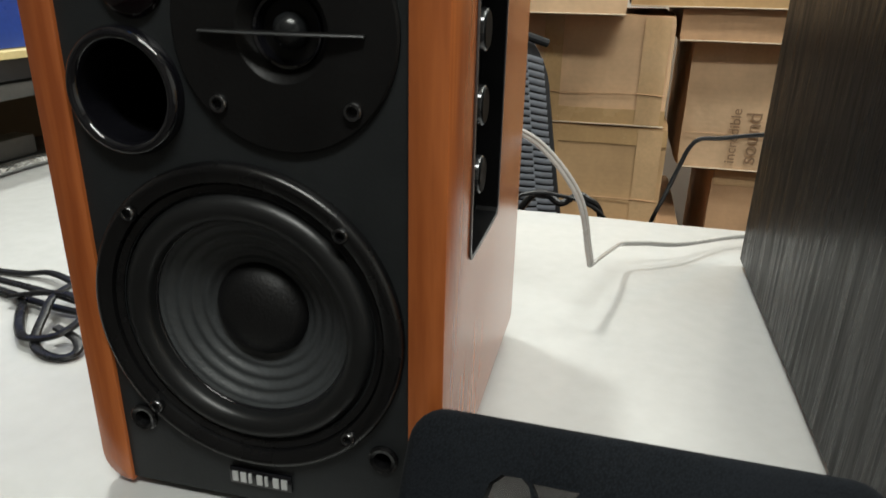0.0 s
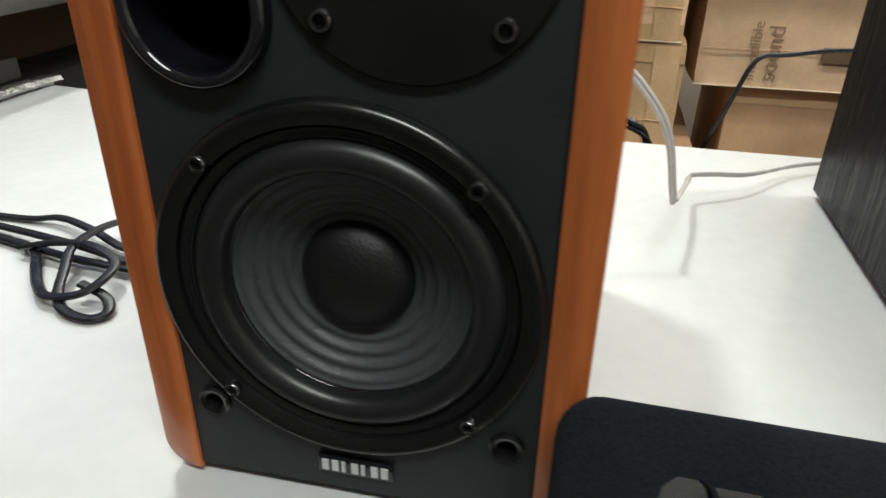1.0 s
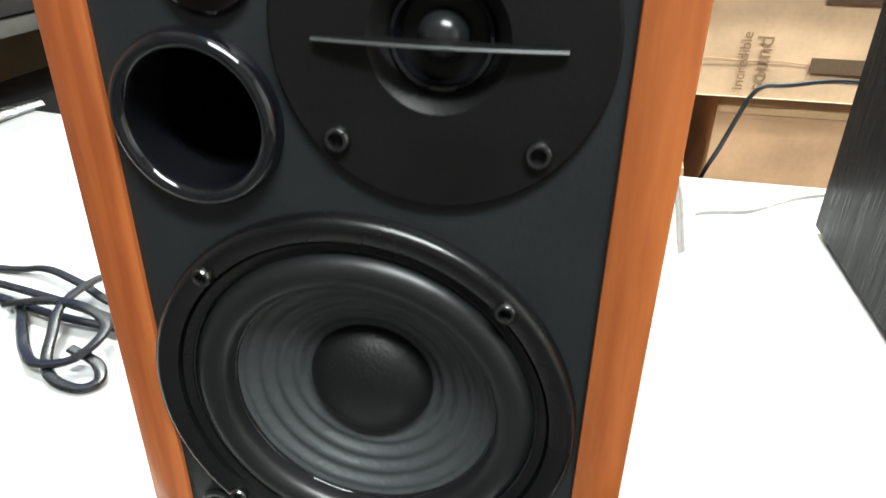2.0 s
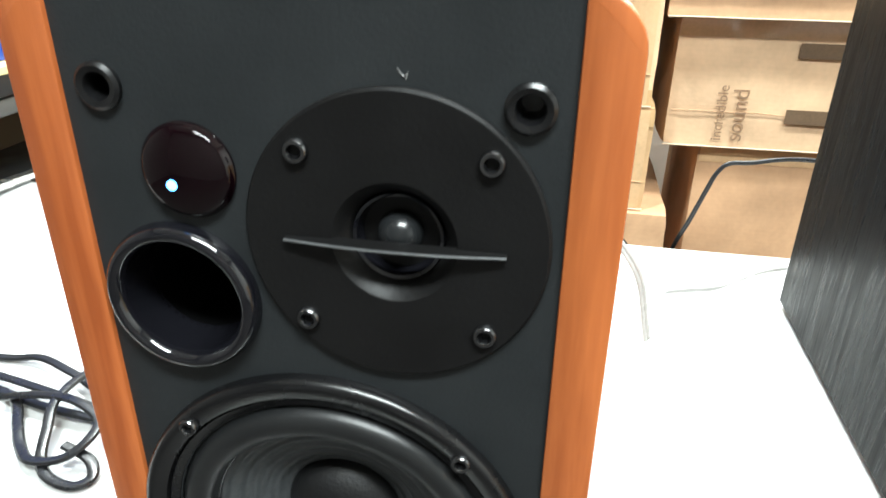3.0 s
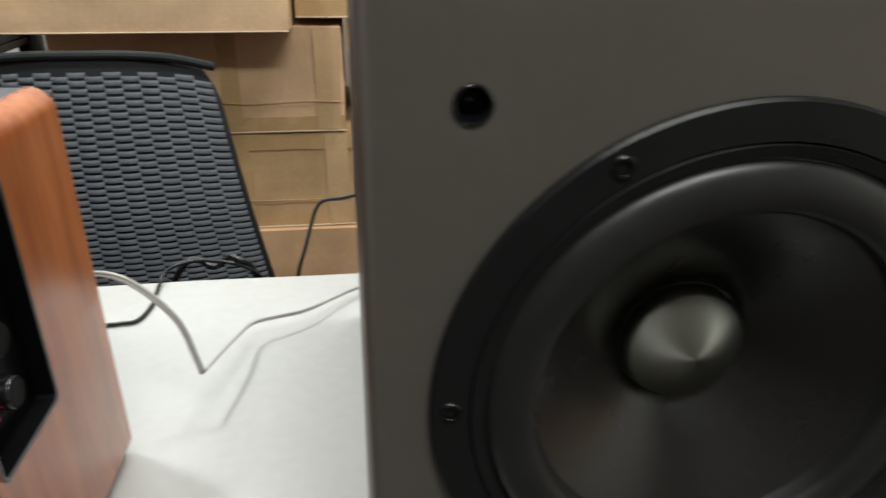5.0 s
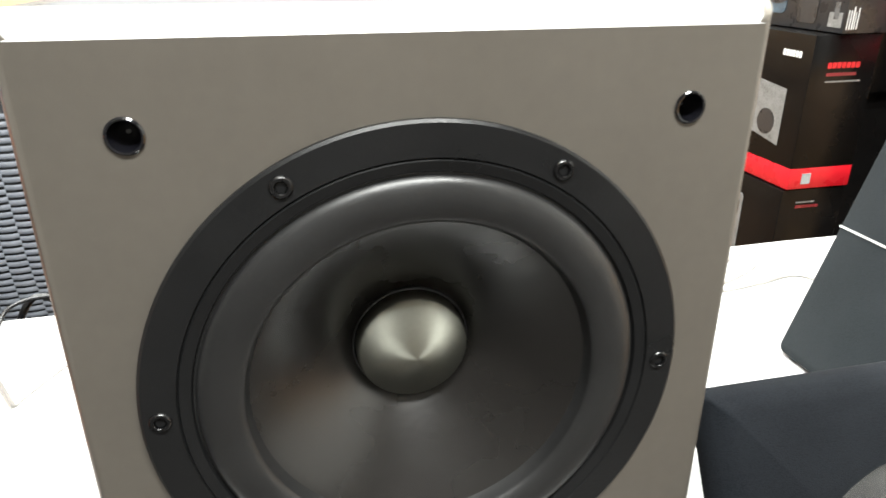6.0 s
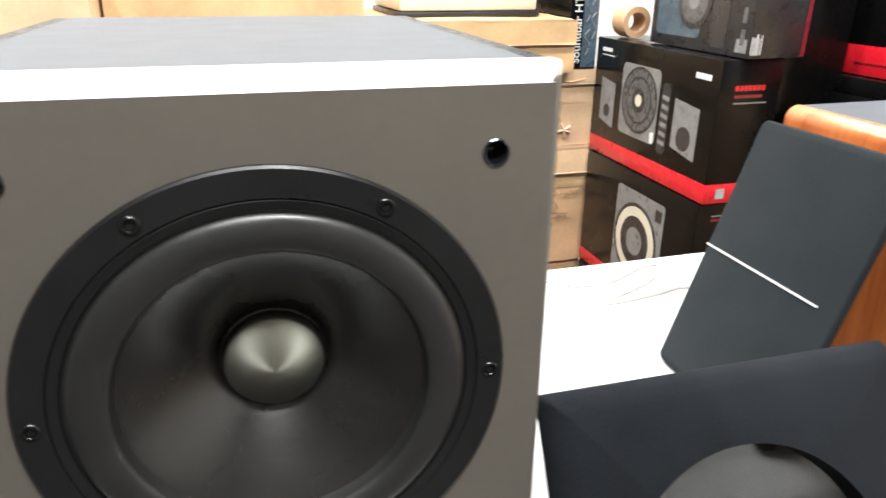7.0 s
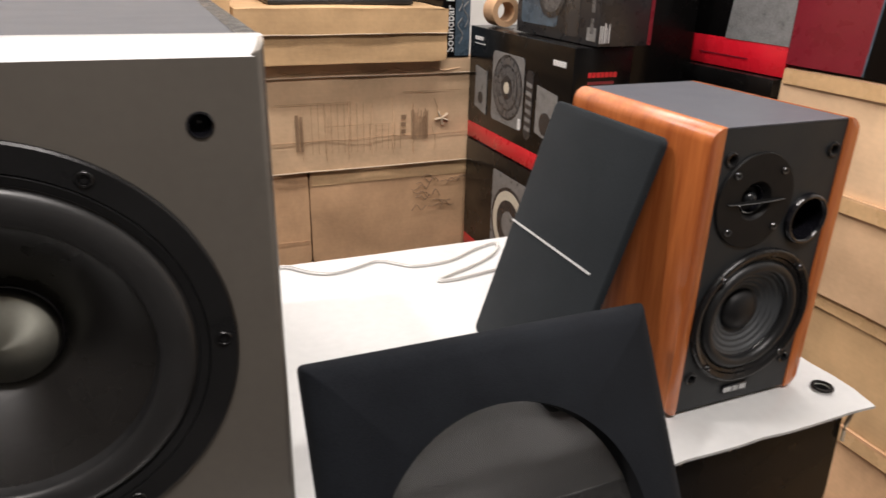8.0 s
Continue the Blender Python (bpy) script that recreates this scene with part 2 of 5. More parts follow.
M_FAINT = mat("very_faint_ink", (0.43, 0.275, 0.155), 0.7, vary=0.2, scale=60)
M_INK = mat("faded_ink", (0.12, 0.075, 0.04), 0.7, vary=0.2)
M_TEAR = mat("torn_paper", (0.62, 0.50, 0.36), 0.85, vary=0.1)
M_PRINTBLACK = mat("black_gloss_print", (0.0045, 0.0042, 0.0042), 0.24, vary=0.2, scale=12, spec=0.22)
M_RED = mat("red_gloss_print", (0.60, 0.010, 0.022), 0.3, vary=0.06, coat=0.2)
M_DARKRED = mat("dark_red_print", (0.19, 0.012, 0.022), 0.3, vary=0.15, coat=0.2)
M_WHITE = mat("white_print", (0.75, 0.75, 0.74), 0.45, vary=0.05)
M_PICGREY = mat("grey_print", (0.19, 0.19, 0.187), 0.35, vary=0.4, scale=50)
M_PICMID = mat("mid_grey_print", (0.085, 0.085, 0.086), 0.3, vary=0.35, scale=70)
M_OCHRETAPE = mat("ochre_tape", (0.64, 0.415, 0.215), 0.3, vary=0.1, scale=20)
M_PICDARK = mat("dark_grey_print", (0.026, 0.026, 0.028), 0.3, vary=0.3, scale=40)
M_CREAM = mat("cream_print", (0.62, 0.57, 0.46), 0.4, vary=0.1)
M_BLUE = mat("blue_print", (0.018, 0.055, 0.30), 0.35, vary=0.15, coat=0.2)
M_STEEL = mat("blue_grey_print", (0.06, 0.09, 0.12), 0.3, vary=0.5, scale=25)
M_GOLD = mat("yellow_print", (0.62, 0.38, 0.05), 0.35, vary=0.3, scale=40)
M_REDTAG = mat("faded_red_print", (0.52, 0.050, 0.050), 0.35, vary=0.1, scale=40)
M_CONEPRINT = mat("pale_grey_print", (0.40, 0.44, 0.45), 0.35, vary=0.25, scale=60)
M_PINK = mat("pale_pink_print", (0.66, 0.46, 0.42), 0.4, vary=0.1)
M_WIRE = mat("clear_speaker_wire", (0.53, 0.515, 0.49), 0.25, vary=0.08, coat=0.4)
M_CABLE = mat("black_cable", (0.010, 0.010, 0.011), 0.32, vary=0.1)
M_FOIL = mat("crumpled_foil", (0.55, 0.55, 0.54), 0.22, metal=0.9, vary=0.3, scale=60, bump=0.8, bump_scale=90)
M_SHELF = mat("black_shelf_steel", (0.016, 0.017, 0.018), 0.4, vary=0.2)
M_BOARD = mat("yellow_shelf_board", (0.66, 0.54, 0.26), 0.6, vary=0.1, scale=20)
M_GREYMETAL = mat("grey_painted_metal", (0.10, 0.10, 0.095), 0.45, metal=0.4, vary=0.15)
M_DARKBROWN = mat("dark_brown_board", (0.060, 0.040, 0.016), 0.7, vary=0.15, scale=8)
M_CHAIR = mat("grey_chair_mesh", (0.19, 0.205, 0.235), 0.6, vary=0.1, scale=40, bump=0.2, bump_scale=500)
M_CHAIRDARK = mat("dark_chair_cloth", (0.013, 0.0135, 0.016), 0.8, vary=0.1)
M_WALL = mat("wall_paint", (0.74, 0.73, 0.70), 0.85, vary=0.05, scale=3, bump=0.1, bump_scale=80)
M_CEIL = mat("ceiling_paint", (0.72, 0.71, 0.68), 0.9, vary=0.04, scale=3)
M_FLOOR = mat("dark_floor_tiles", (0.055, 0.050, 0.046), 0.5, vary=0.12, scale=4)
M_WALLDARK = mat("dark_wall", (0.16, 0.15, 0.14), 0.85, vary=0.1, scale=3)
M_DIFF = glow("lamp_diffuser", (1.0, 0.97, 0.92), 3.0)


# ---- mesh helpers ----
def finish(name, bm, material, smooth=None):
    me = bpy.data.meshes.new(name)
    bmesh.ops.recalc_face_normals(bm, faces=bm.faces)
    if smooth is not None:
        lim = radians(smooth)
        for f in bm.faces:
            f.smooth = True
        for e in bm.edges:
            if len(e.link_faces) == 2 and e.calc_face_angle(0) > lim:
                e.smooth = False
    bm.to_mesh(me)
    bm.free()
    me.materials.append(material)
    return me


def part(name, bm, material, parent, label="", smooth=35):
    """Links a bmesh as one mesh object under a thing or a part."""
    ob = new(name, finish(name, bm, material, smooth))
    if parent is not None:
        ob.parent = parent
    if label:
        tagged(ob, label)
    return ob


def thing(name, label, category, m=Matrix(), group=""):
    ob = new(name)
    ob.empty_display_size = 0.05
    ob.matrix_basis = m
    return tagged(ob, label, category, group)


def box(x0, x1, y0, y1, z0, z1, bevel=0.0, seg=2, bm=None):
    own = bm is None
    b = bmesh.new()
    bmesh.ops.create_cube(b, size=1)
    for v in b.verts:
        v.co = Vector((x0 if v.co.x < 0 else x1, y0 if v.co.y < 0 else y1, z0 if v.co.z < 0 else z1))
    if bevel:
        bmesh.ops.bevel(b, geom=b.edges[:], offset=bevel, segments=seg, profile=0.5, affect="EDGES")
    if own:
        return b
    me = bpy.data.meshes.new("join")
    b.to_mesh(me)
    b.free()
    bm.from_mesh(me)
    bpy.data.meshes.remove(me)
    return bm


def lathe(profile, cx=0.0, cz=0.0, n=64, bm=None):
    """Turns (radius, y) pairs about an axis along y through (cx, cz)."""
    bm = bm or bmesh.new()
    rings = []
    for r, y in profile:
        if r < 1e-6:
            rings.append([bm.verts.new((cx, y, cz))])
        else:
            rings.append([bm.verts.new((cx + r * math.cos(2 * math.pi * k / n), y, cz + r * math.sin(2 * math.pi * k / n))) for k in range(n)])
    for a, b in zip(rings, rings[1:]):
        for k in range(n):
            j = (k + 1) % n
            if len(a) == 1 and len(b) == 1:
                continue
            if len(a) == 1:
                bm.faces.new((a[0], b[j], b[k]))
            elif len(b) == 1:
                bm.faces.new((a[k], a[j], b[0]))
            else:
                bm.faces.new((a[k], a[j], b[j], b[k]))
    return bm


def circle_pts(cx, cz, r, n=48):
    return [(cx + r * math.cos(2 * math.pi * k / n), cz + r * math.sin(2 * math.pi * k / n)) for k in range(n)]


def round_rect(x0, x1, z0, z1, r, n=6, corners=(1, 1, 1, 1)):
    """Corners in the order bottom right, top right, top left, bottom left."""
    pts = []
    for k, (cx, cz, a0) in enumerate(((x1 - r, z0 + r, -90), (x1 - r, z1 - r, 0), (x0 + r, z1 - r, 90), (x0 + r, z0 + r, 180))):
        if corners[k]:
            for i in range(n + 1):
                a = radians(a0 + 90 * i / n)
                pts.append((cx + r * math.cos(a), cz + r * math.sin(a)))
        else:
            pts.append(((x1, z0), (x1, z1), (x0, z1), (x0, z0))[k])
    return pts


def plate(outline, holes, y0, y1, bevel=0.0, seg=2):
    """A flat plate in the xz plane between y0 (front) and y1, with holes right through it."""
    bm = bmesh.new()
    edges = []
    for loop in (outline, *holes):
        vs = [bm.verts.new((x, y0, z)) for x, z in loop]
        edges += [bm.edges.new((vs[k], vs[(k + 1) % len(vs)])) for k in range(len(vs))]
    bmesh.ops.triangle_fill(bm, use_beauty=True, use_dissolve=False, edges=edges)
    got = bmesh.ops.extrude_face_region(bm, geom=bm.faces[:])
    for v in got["geom"]:
        if isinstance(v, bmesh.types.BMVert):
            v.co.y = y1
    if bevel:
        bmesh.ops.recalc_face_normals(bm, faces=bm.faces)
        outer = {(round(x, 5), round(z, 5)) for x, z in outline}
        rim = [e for e in bm.edges if len(e.link_faces) == 2 and e.calc_face_angle(0) > 1.2 and abs(e.verts[0].co.y - y0) < 1e-6 and abs(e.verts[1].co.y - y0) < 1e-6
               and all((round(v.co.x, 5), round(v.co.z, 5)) in outer for v in e.verts)]
        bmesh.ops.bevel(bm, geom=rim, offset=bevel, segments=seg, profile=0.5, affect="EDGES")
    return bm


def smooth_path(pts, per=8):
    """A Catmull-Rom curve through the points."""
    p = [Vector(q) for q in pts]
    p = [2 * p[0] - p[1]] + p + [2 * p[-1] - p[-2]]
    out = []
    for a, b, c, d in zip(p, p[1:], p[2:], p[3:]):
        for i in range(per):
            t = i / per
            out.append(0.5 * (2 * b + (c - a) * t + (2 * a - 5 * b + 4 * c - d) * t * t + (3 * b - a - 3 * c + d) * t**3))
    out.append(p[-2])
    return out


def tube(pts, r, n=8, per=8, wide=1.0, bm=None):
    """A cable along the points; wide: how much broader than high its section is."""
    bm = bm or bmesh.new()
    line = smooth_path(pts, per)
    rings, side = [], None
    for k, c in enumerate(line):
        d = (line[min(k + 1, len(line) - 1)] - line[max(k - 1, 0)]).normalized()
        s = d.cross(Vector((0, 0, 1)))
        side = s.normalized() if s.length > 0.05 else side or d.orthogonal().normalized()
        up = side.cross(d).normalized()
        rings.append([bm.verts.new(c + r * wide * math.cos(2 * math.pi * i / n) * side + r * math.sin(2 * math.pi * i / n) * up) for i in range(n)])
    for a, b in zip(rings, rings[1:]):
        for i in range(n):
            bm.faces.new((a[i], a[(i + 1) % n], b[(i + 1) % n], b[i]))
    bm.faces.new(rings[0])
    bm.faces.new(rings[-1])
    return bm


def words(text, size, material, parent, m, name="lettering", label=""):
    """Flat lettering with the built-in font, as a mesh; m places it, the words run along its x, in its xy plane."""
    cu = bpy.data.curves.new(name, "FONT")
    cu.body, cu.size, cu.extrude = text, size, 0.0002
    tmp = new("tmp", cu)
    me = bpy.data.meshes.new_from_object(tmp)
    bpy.data.objects.remove(tmp)
    me.materials.clear()
    me.materials.append(material)
    ob = new(name, me)
    ob.parent, ob.matrix_basis = parent, m
    if label:
        tagged(ob, label)
    return ob


def rough_box(x0, x1, y0, y1, z0, z1, amp=0.003, seed=0, cuts=5):
    """A box whose faces bulge and sag a little and whose corners are worn."""
    bm = box(x0, x1, y0, y1, z0, z1)
    bmesh.ops.subdivide_edges(bm, edges=bm.edges[:], cuts=cuts, use_grid_fill=True)
    off = Vector((seed * 3.7, seed * 1.3, seed * 2.1))
    mid, half = Vector(((x0 + x1) / 2, (y0 + y1) / 2, (z0 + z1) / 2)), Vector(((x1 - x0) / 2, (y1 - y0) / 2, (z1 - z0) / 2))
    for v in bm.verts:
        nrm = Vector(((v.co[k] - mid[k]) / half[k] for k in range(3)))
        edge = sum(abs(c) > 0.99 for c in nrm)
        d = noise.noise(v.co * 9 + off) * amp + noise.noise(v.co * 30 + off) * amp * 0.4
        for k in range(3):
            if abs(nrm[k]) > 0.99:
                v.co[k] += math.copysign(1, nrm[k]) * d * (0.5 if edge > 1 else 1) - (math.copysign(amp * 0.6, nrm[k]) if edge == 3 else 0)
    return bm


# ---- the setting ----
def setting(name, bm, material, label, smooth=None):
    return tagged(part(name, bm, material, None, "", smooth), label, "", "", "structure")


X0, X1, Y0, Y1 = -1.9, 2.3, -2.4, 1.75
setting("floor", box(X0, X1, Y0, Y1, FLOOR - 0.1, FLOOR), M_FLOOR, "dark tiled floor of the shop room")
setting("ceiling", box(X0, X1, Y0, Y1, CEIL, CEIL + 0.1), M_CEIL, "plain white painted ceiling")
setting("wall_north", box(X0 - 0.1, X1 + 0.1, Y1, Y1 + 0.1, FLOOR, CEIL), M_WALL, "plain pale wall behind stacked cartons")
# South wall is unseen and added; its dark tone keeps glossy reflections dark.
setting("wall_south", box(X0 - 0.1, X1 + 0.1, Y0 - 0.1, Y0, FLOOR, CEIL), M_WALLDARK, "plain dark wall, unseen, added behind the viewer")
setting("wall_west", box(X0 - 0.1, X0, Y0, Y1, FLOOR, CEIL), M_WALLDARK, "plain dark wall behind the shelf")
setting("wall_east", box(X1, X1 + 0.1, Y0, Y1, FLOOR, CEIL), M_WALL, "plain pale wall behind the cartons")

for lx, ly, watts, a, b in LAMPS:
    lamp = thing("ceiling_light", "white flat ceiling light panel, switched on", "ceiling light", pose(lx, ly, CEIL - 0.03), "ceiling lights")
    part("housing", plate(round_rect(-a - 0.03, a + 0.03, -b - 0.03, b + 0.03, 0.01), [round_rect(-a, a, -b, b, 0.005)], -0.02, 0.0298), M_WHITE, lamp).matrix_basis = pose(0, 0, 0, -90)
    part("diffuser", box(-a, a, -b, b, -0.004, 0.004), M_DIFF, lamp)
    bulb = bpy.data.lights.new("panel_light", "AREA")
    bulb.shape, bulb.size, bulb.size_y, bulb.energy, bulb.color = "RECTANGLE", 2 * a - 0.02, 2 * b - 0.01, watts, (1.0, 0.965, 0.91)
    lob = new("panel_light", bulb)
    lob.matrix_basis = pose(lx, ly, CEIL - 0.06)


# ---- table ----
def table_edge(x):
    """The front edge of the table."""
    return -0.0285 - 0.001 * x


def make_table():
    t = thing("display_table", "long display table covered with a glossy white vinyl sheet", "table")
    bm = bmesh.new()
    nx, ny = 60, 20
    grid = []
    for i in range(nx + 1):
        x = -0.50 + 1.478 * i / nx
        fray = 0.003 * noise.noise((x * 40, 0, 0)) + 0.0015 * noise.noise((x * 160, 3, 0))
        y0, y1 = table_edge(x) + fray, 0.412 + 0.002 * noise.noise((x * 8, 5, 0)) + max(0, -x - 0.2) * 0.12
        col = []
        for j in range(ny + 1):
            y = y0 + (y1 - y0) * j / ny
            sag = -0.004 * (j == 0) - 0.0004 - 0.0005 * noise.noise((x * 9, y * 9, 2))
            xx = x + (0.003 * noise.noise((0, y * 40, 7)) if i == nx else 0)
            col.append(bm.verts.new((xx, y, min(0, sag))))
        grid.append(col)
    for i in range(nx):
        for j in range(ny):
            bm.faces.new((grid[i][j], grid[i + 1][j], grid[i + 1][j + 1], grid[i][j + 1]))
    ext = bmesh.ops.extrude_face_region(bm, geom=bm.faces[:])
    for v in ext["geom"]:
        if isinstance(v, bmesh.types.BMVert):
            v.co.z -= 0.0025
    part("sheet", bm, M_SHEET, t, "glossy white vinyl sheet with frayed edges", 40)
    part("tabletop", box(-0.495, 0.950, -0.010, 0.40, -0.035, -0.008, 0.002), M_DARKBROWN, t)
    part("front_skirt", rough_box(-0.49, 0.966, -0.016, 0.012, FLOOR + 0.01, -0.010, 0.003, 4, 7), M_PRINTBLACK, t, "glossy black front board, scuffed")
    part("side_skirt", rough_box(0.951, 0.967, 0.014, 0.38, FLOOR + 0.01, -0.036, 0.002, 5, 5), M_PRINTBLACK, t)
    for x in (-0.46, 0.92):
        for y in (0.05, 0.36):
            part("leg", box(x - 0.02, x + 0.02, y - 0.02, y + 0.02, FLOOR, -0.036, 0.003), M_SHELF, t)
    rnd = random.Random(12)
    for k in range(46):
        x = 0.77 + 0.19 * rnd.random() ** 0.8
        y, z = -0.0195 + 0.002 * rnd.random(), -0.009 - 0.004 * rnd.random()
        d = (0.010 * rnd.uniform(-1, 1), -0.003 * rnd.random(), -0.007 * rnd.random())
        part("loose_thread", tube([(x, y, z), (x + d[0] * 0.5, y + d[1], z + d[2] * 0.3), (x + d[0], y + d[1], z + d[2])], 0.0004, 4, 2), M_TEAR, t)
    part("torn_hem", tube([(0.768, -0.0185, -0.014), (0.80, -0.0195, -0.0125), (0.84, -0.0192, -0.0115), (0.90, -0.0190, -0.0120), (0.964, -0.0186, -0.010), (0.965, -0.0186, -0.03), (0.966, -0.0186, -0.045)], 0.0019, 6, 5), M_TEAR, t, "torn pale hem of the black board")
    # eyelet in the sheet
    eye = lathe([(0.0064, -0.0020), (0.0090, -0.0020), (0.0095, -0.001), (0.0088, 0.0), (0.0068, 0.0), (0.0064, -0.0020)], n=32)
    # dark disc on the uncut sheet stands for the shaded hole
    part("eyelet_hole", lathe([(0, 0.0002), (0.0060, 0.0002), (0.0060, -0.0004), (0, -0.0004)], 0, 0, 24), M_INSIDE, t).matrix_basis = Matrix.Translation((0.950, 0.001, 0.0006)) @ pose(0, 0, 0, -90)
    part("eyelet", eye, M_BLACK, t, "black plastic eyelet").matrix_basis = Matrix.Translation((0.950, 0.001, 0.0012)) @ pose(0, 0, 0, -90)
    return t


make_table()


# ---- bookshelf speakers ----
def screw(parent, x, z, y, r, material=None):
    ring = lathe([(r, y + 0.001), (r, y - 0.0006), (r * 0.94, y - 0.0012), (r * 0.82, y - 0.0016), (r * 0.58, y - 0.0016), (r * 0.52, y - 0.0013)], x, z, 24)
    head = part("screw", ring, material or M_SCREW, parent)
    part("hex_socket", lathe([(r * 0.56, y - 0.0015), (r * 0.50, y - 0.0012), (r * 0.46, y + 0.0006), (0, y + 0.0008)], x, z, 6), M_BLACK if material is None else M_INSIDE, head, "", 20)
    return head


def socket(parent, x, z, y=0.0, r=0.0056):
    bm = lathe([(r, y), (r, y - 0.0012), (r * 0.85, y - 0.0019), (r * 0.6, y - 0.0014), (r * 0.52, y), (r * 0.45, y + 0.008), (0, y + 0.008)], x, z, 28)
    return part("grille_socket", bm, M_BLACK, parent)


W_IN, W_OUT, HIGH, DEEP = 0.0583, 0.0707, 0.2365, 0.170


PANEL = round_rect(0.035, 0.095, 0.100, 0.2165, 0.004, 3)


def cut_panel(ob):
    """Cuts the opening of the control panel through a side board."""
    cutter = new("cutter", finish("cutter", plate(PANEL, [], -0.03, 0.03), M_BLACK))
    cutter.matrix_basis = Matrix.Translation((W_OUT - 0.004, 0, 0)) @ pose(0, 0, 0, 0, 0, 90)
    mod = ob.modifiers.new("cut", "BOOLEAN")
    mod.object, mod.operation, mod.solver = cutter, "DIFFERENCE", "EXACT"
    home, ob.parent = ob.parent, None
    graph = bpy.context.evaluated_depsgraph_get()
    graph.update()
    me = bpy.data.meshes.new_from_object(ob.evaluated_get(graph))
    ob.modifiers.clear()
    ob.data, ob.parent = me, home
    bpy.data.objects.remove(cutter)


def bookshelf_speaker(m, s, active, label):
    """A two-way speaker; s = 1 has the tweeter to the right of the port, s = -1 is its mirror image."""
    sp = thing("bookshelf_speaker", label, "speaker", m, "bookshelf speaker pair")
    port = (-0.0360 * s, 0.1603)
    twx, twz = 0.0197 * s, 0.1806
    wx, wz = -0.0012 * s, 0.0818
    holes = [circle_pts(*port, 0.0176), circle_pts(wx, wz, 0.048), circle_pts(twx, twz, 0.020, 32)]
    sock = [(-0.0488, 0.2135), (0.0490, 0.2135), (-0.0488, 0.0345), (0.0490, 0.0345)]
    holes += [circle_pts(x, z, 0.0046, 20) for x, z in sock]
    part("baffle", plate([(-W_IN, 0.004), (W_IN, 0.004), (W_IN, HIGH - 0.0013), (-W_IN, HIGH - 0.0013)], holes, 0.0, 0.010), M_BAFFLE, sp, "dark grey vinyl front board", 20)
    part("top_board", box(-W_IN, W_IN, 0.0102, DEEP - 0.0005, HIGH - 0.010, HIGH - 0.0013), M_BAFFLE, sp, "", 20)
    part("top_panel", box(-W_IN, W_IN, 0.0002, DEEP, HIGH - 0.0012, HIGH, 0.0003), M_LITTOP, sp, "vinyl top, reflected light put into its grey", 20)
    part("bottom_panel", box(-W_IN, W_IN, 0.0102, DEEP, 0.004, 0.014), M_BAFFLE, sp, "", 20)
    part("back_panel", box(-W_IN, W_IN, DEEP - 0.010, DEEP - 0.0005, 0.0142, HIGH - 0.0102), M_BAFFLE, sp, "", 20)
    for k in (-1, 1):
        prof = round_rect(min(k * W_IN, k * W_OUT), max(k * W_IN, k * W_OUT), 0.0025, HIGH + 0.0005, 0.0118, 7, (k > 0, k > 0, k < 0, k < 0))
        side = part("side_panel", plate(prof, [], -0.0015, DEEP, 0.0006), M_WOOD, sp, "cherry wood veneer side with rounded edges", 30)
        if active and k == s:
            cut_panel(side)
    for x in (-0.045, 0.045):
        for y in (0.02, DEEP - 0.02):
            part("foot", lathe([(0, 0), (0.006, 0), (0.006, 0.0038), (0, 0.0038)], 0, 0, 16), M_MATT, sp).matrix_basis = Matrix.Translation((x, y, 0)) @ pose(0, 0, 0, 90)
    # woofer
    wf = part("woofer_frame", lathe([(0.0584, 0.0), (0.0584, -0.0014), (0.0581, -0.0026), (0.0573, -0.0037), (0.0561, -0.0042), (0.0548, -0.0040), (0.0517, -0.0024), (0.0512, -0.0008), (0.0507, -0.0014), (0.0484, -0.0004), (0.0479, 0.0014), (0.0474, 0.004)], wx, wz, 96), M_BLACK, sp, "black plastic woofer ring")
    prof = [(0.0478, 0.0012)]
    for i in range(13):
        a = math.pi * i / 12
        prof.append((0.0424 + 0.0048 * math.cos(a), 0.0010 - 0.0044 * math.sin(a)))
    prof.append((0.0370, 0.0042))
    part("surround", lathe(prof, wx, wz, 96), M_RUBBER, wf, "black rubber roll surround")
    prof = []
    for i in range(41):
        t = i / 40
        r = 0.0378 - t * (0.0378 - 0.0168)
        rib = 0.00045 * math.sin(t * 2 * math.pi * 5) if 0.1 < t < 0.9 else 0
        prof.append((r, 0.0034 + 0.0100 * t**0.9 + rib))
    part("cone", lathe(prof, wx, wz, 96), M_CONE, wf, "grey ribbed paper cone")
    part("dust_cap", lathe([(0.0180, 0.0140)] + [(0.0180 * math.cos(radians(a)), 0.0128 - 0.0090 * math.sin(radians(a))) for a in range(0, 90, 9)] + [(0, 0.0038)], wx, wz, 64), M_CAP, wf, "black domed dust cap")
    part("glue_bead", lathe([(0.0376 + 0.0007 * math.cos(a), 0.0030 - 0.0007 * math.sin(a)) for a in [math.pi * i / 6 for i in range(7)]], wx, wz, 96), M_GLOSS, wf, "glossy bead round the cone")
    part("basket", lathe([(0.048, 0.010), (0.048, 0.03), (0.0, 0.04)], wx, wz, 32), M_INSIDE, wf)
    for a in (45, 135, 225, 315):
        screw(wf, wx + 0.0542 * math.cos(radians(a)), wz + 0.0542 * math.sin(radians(a)), -0.0036, 0.0028)
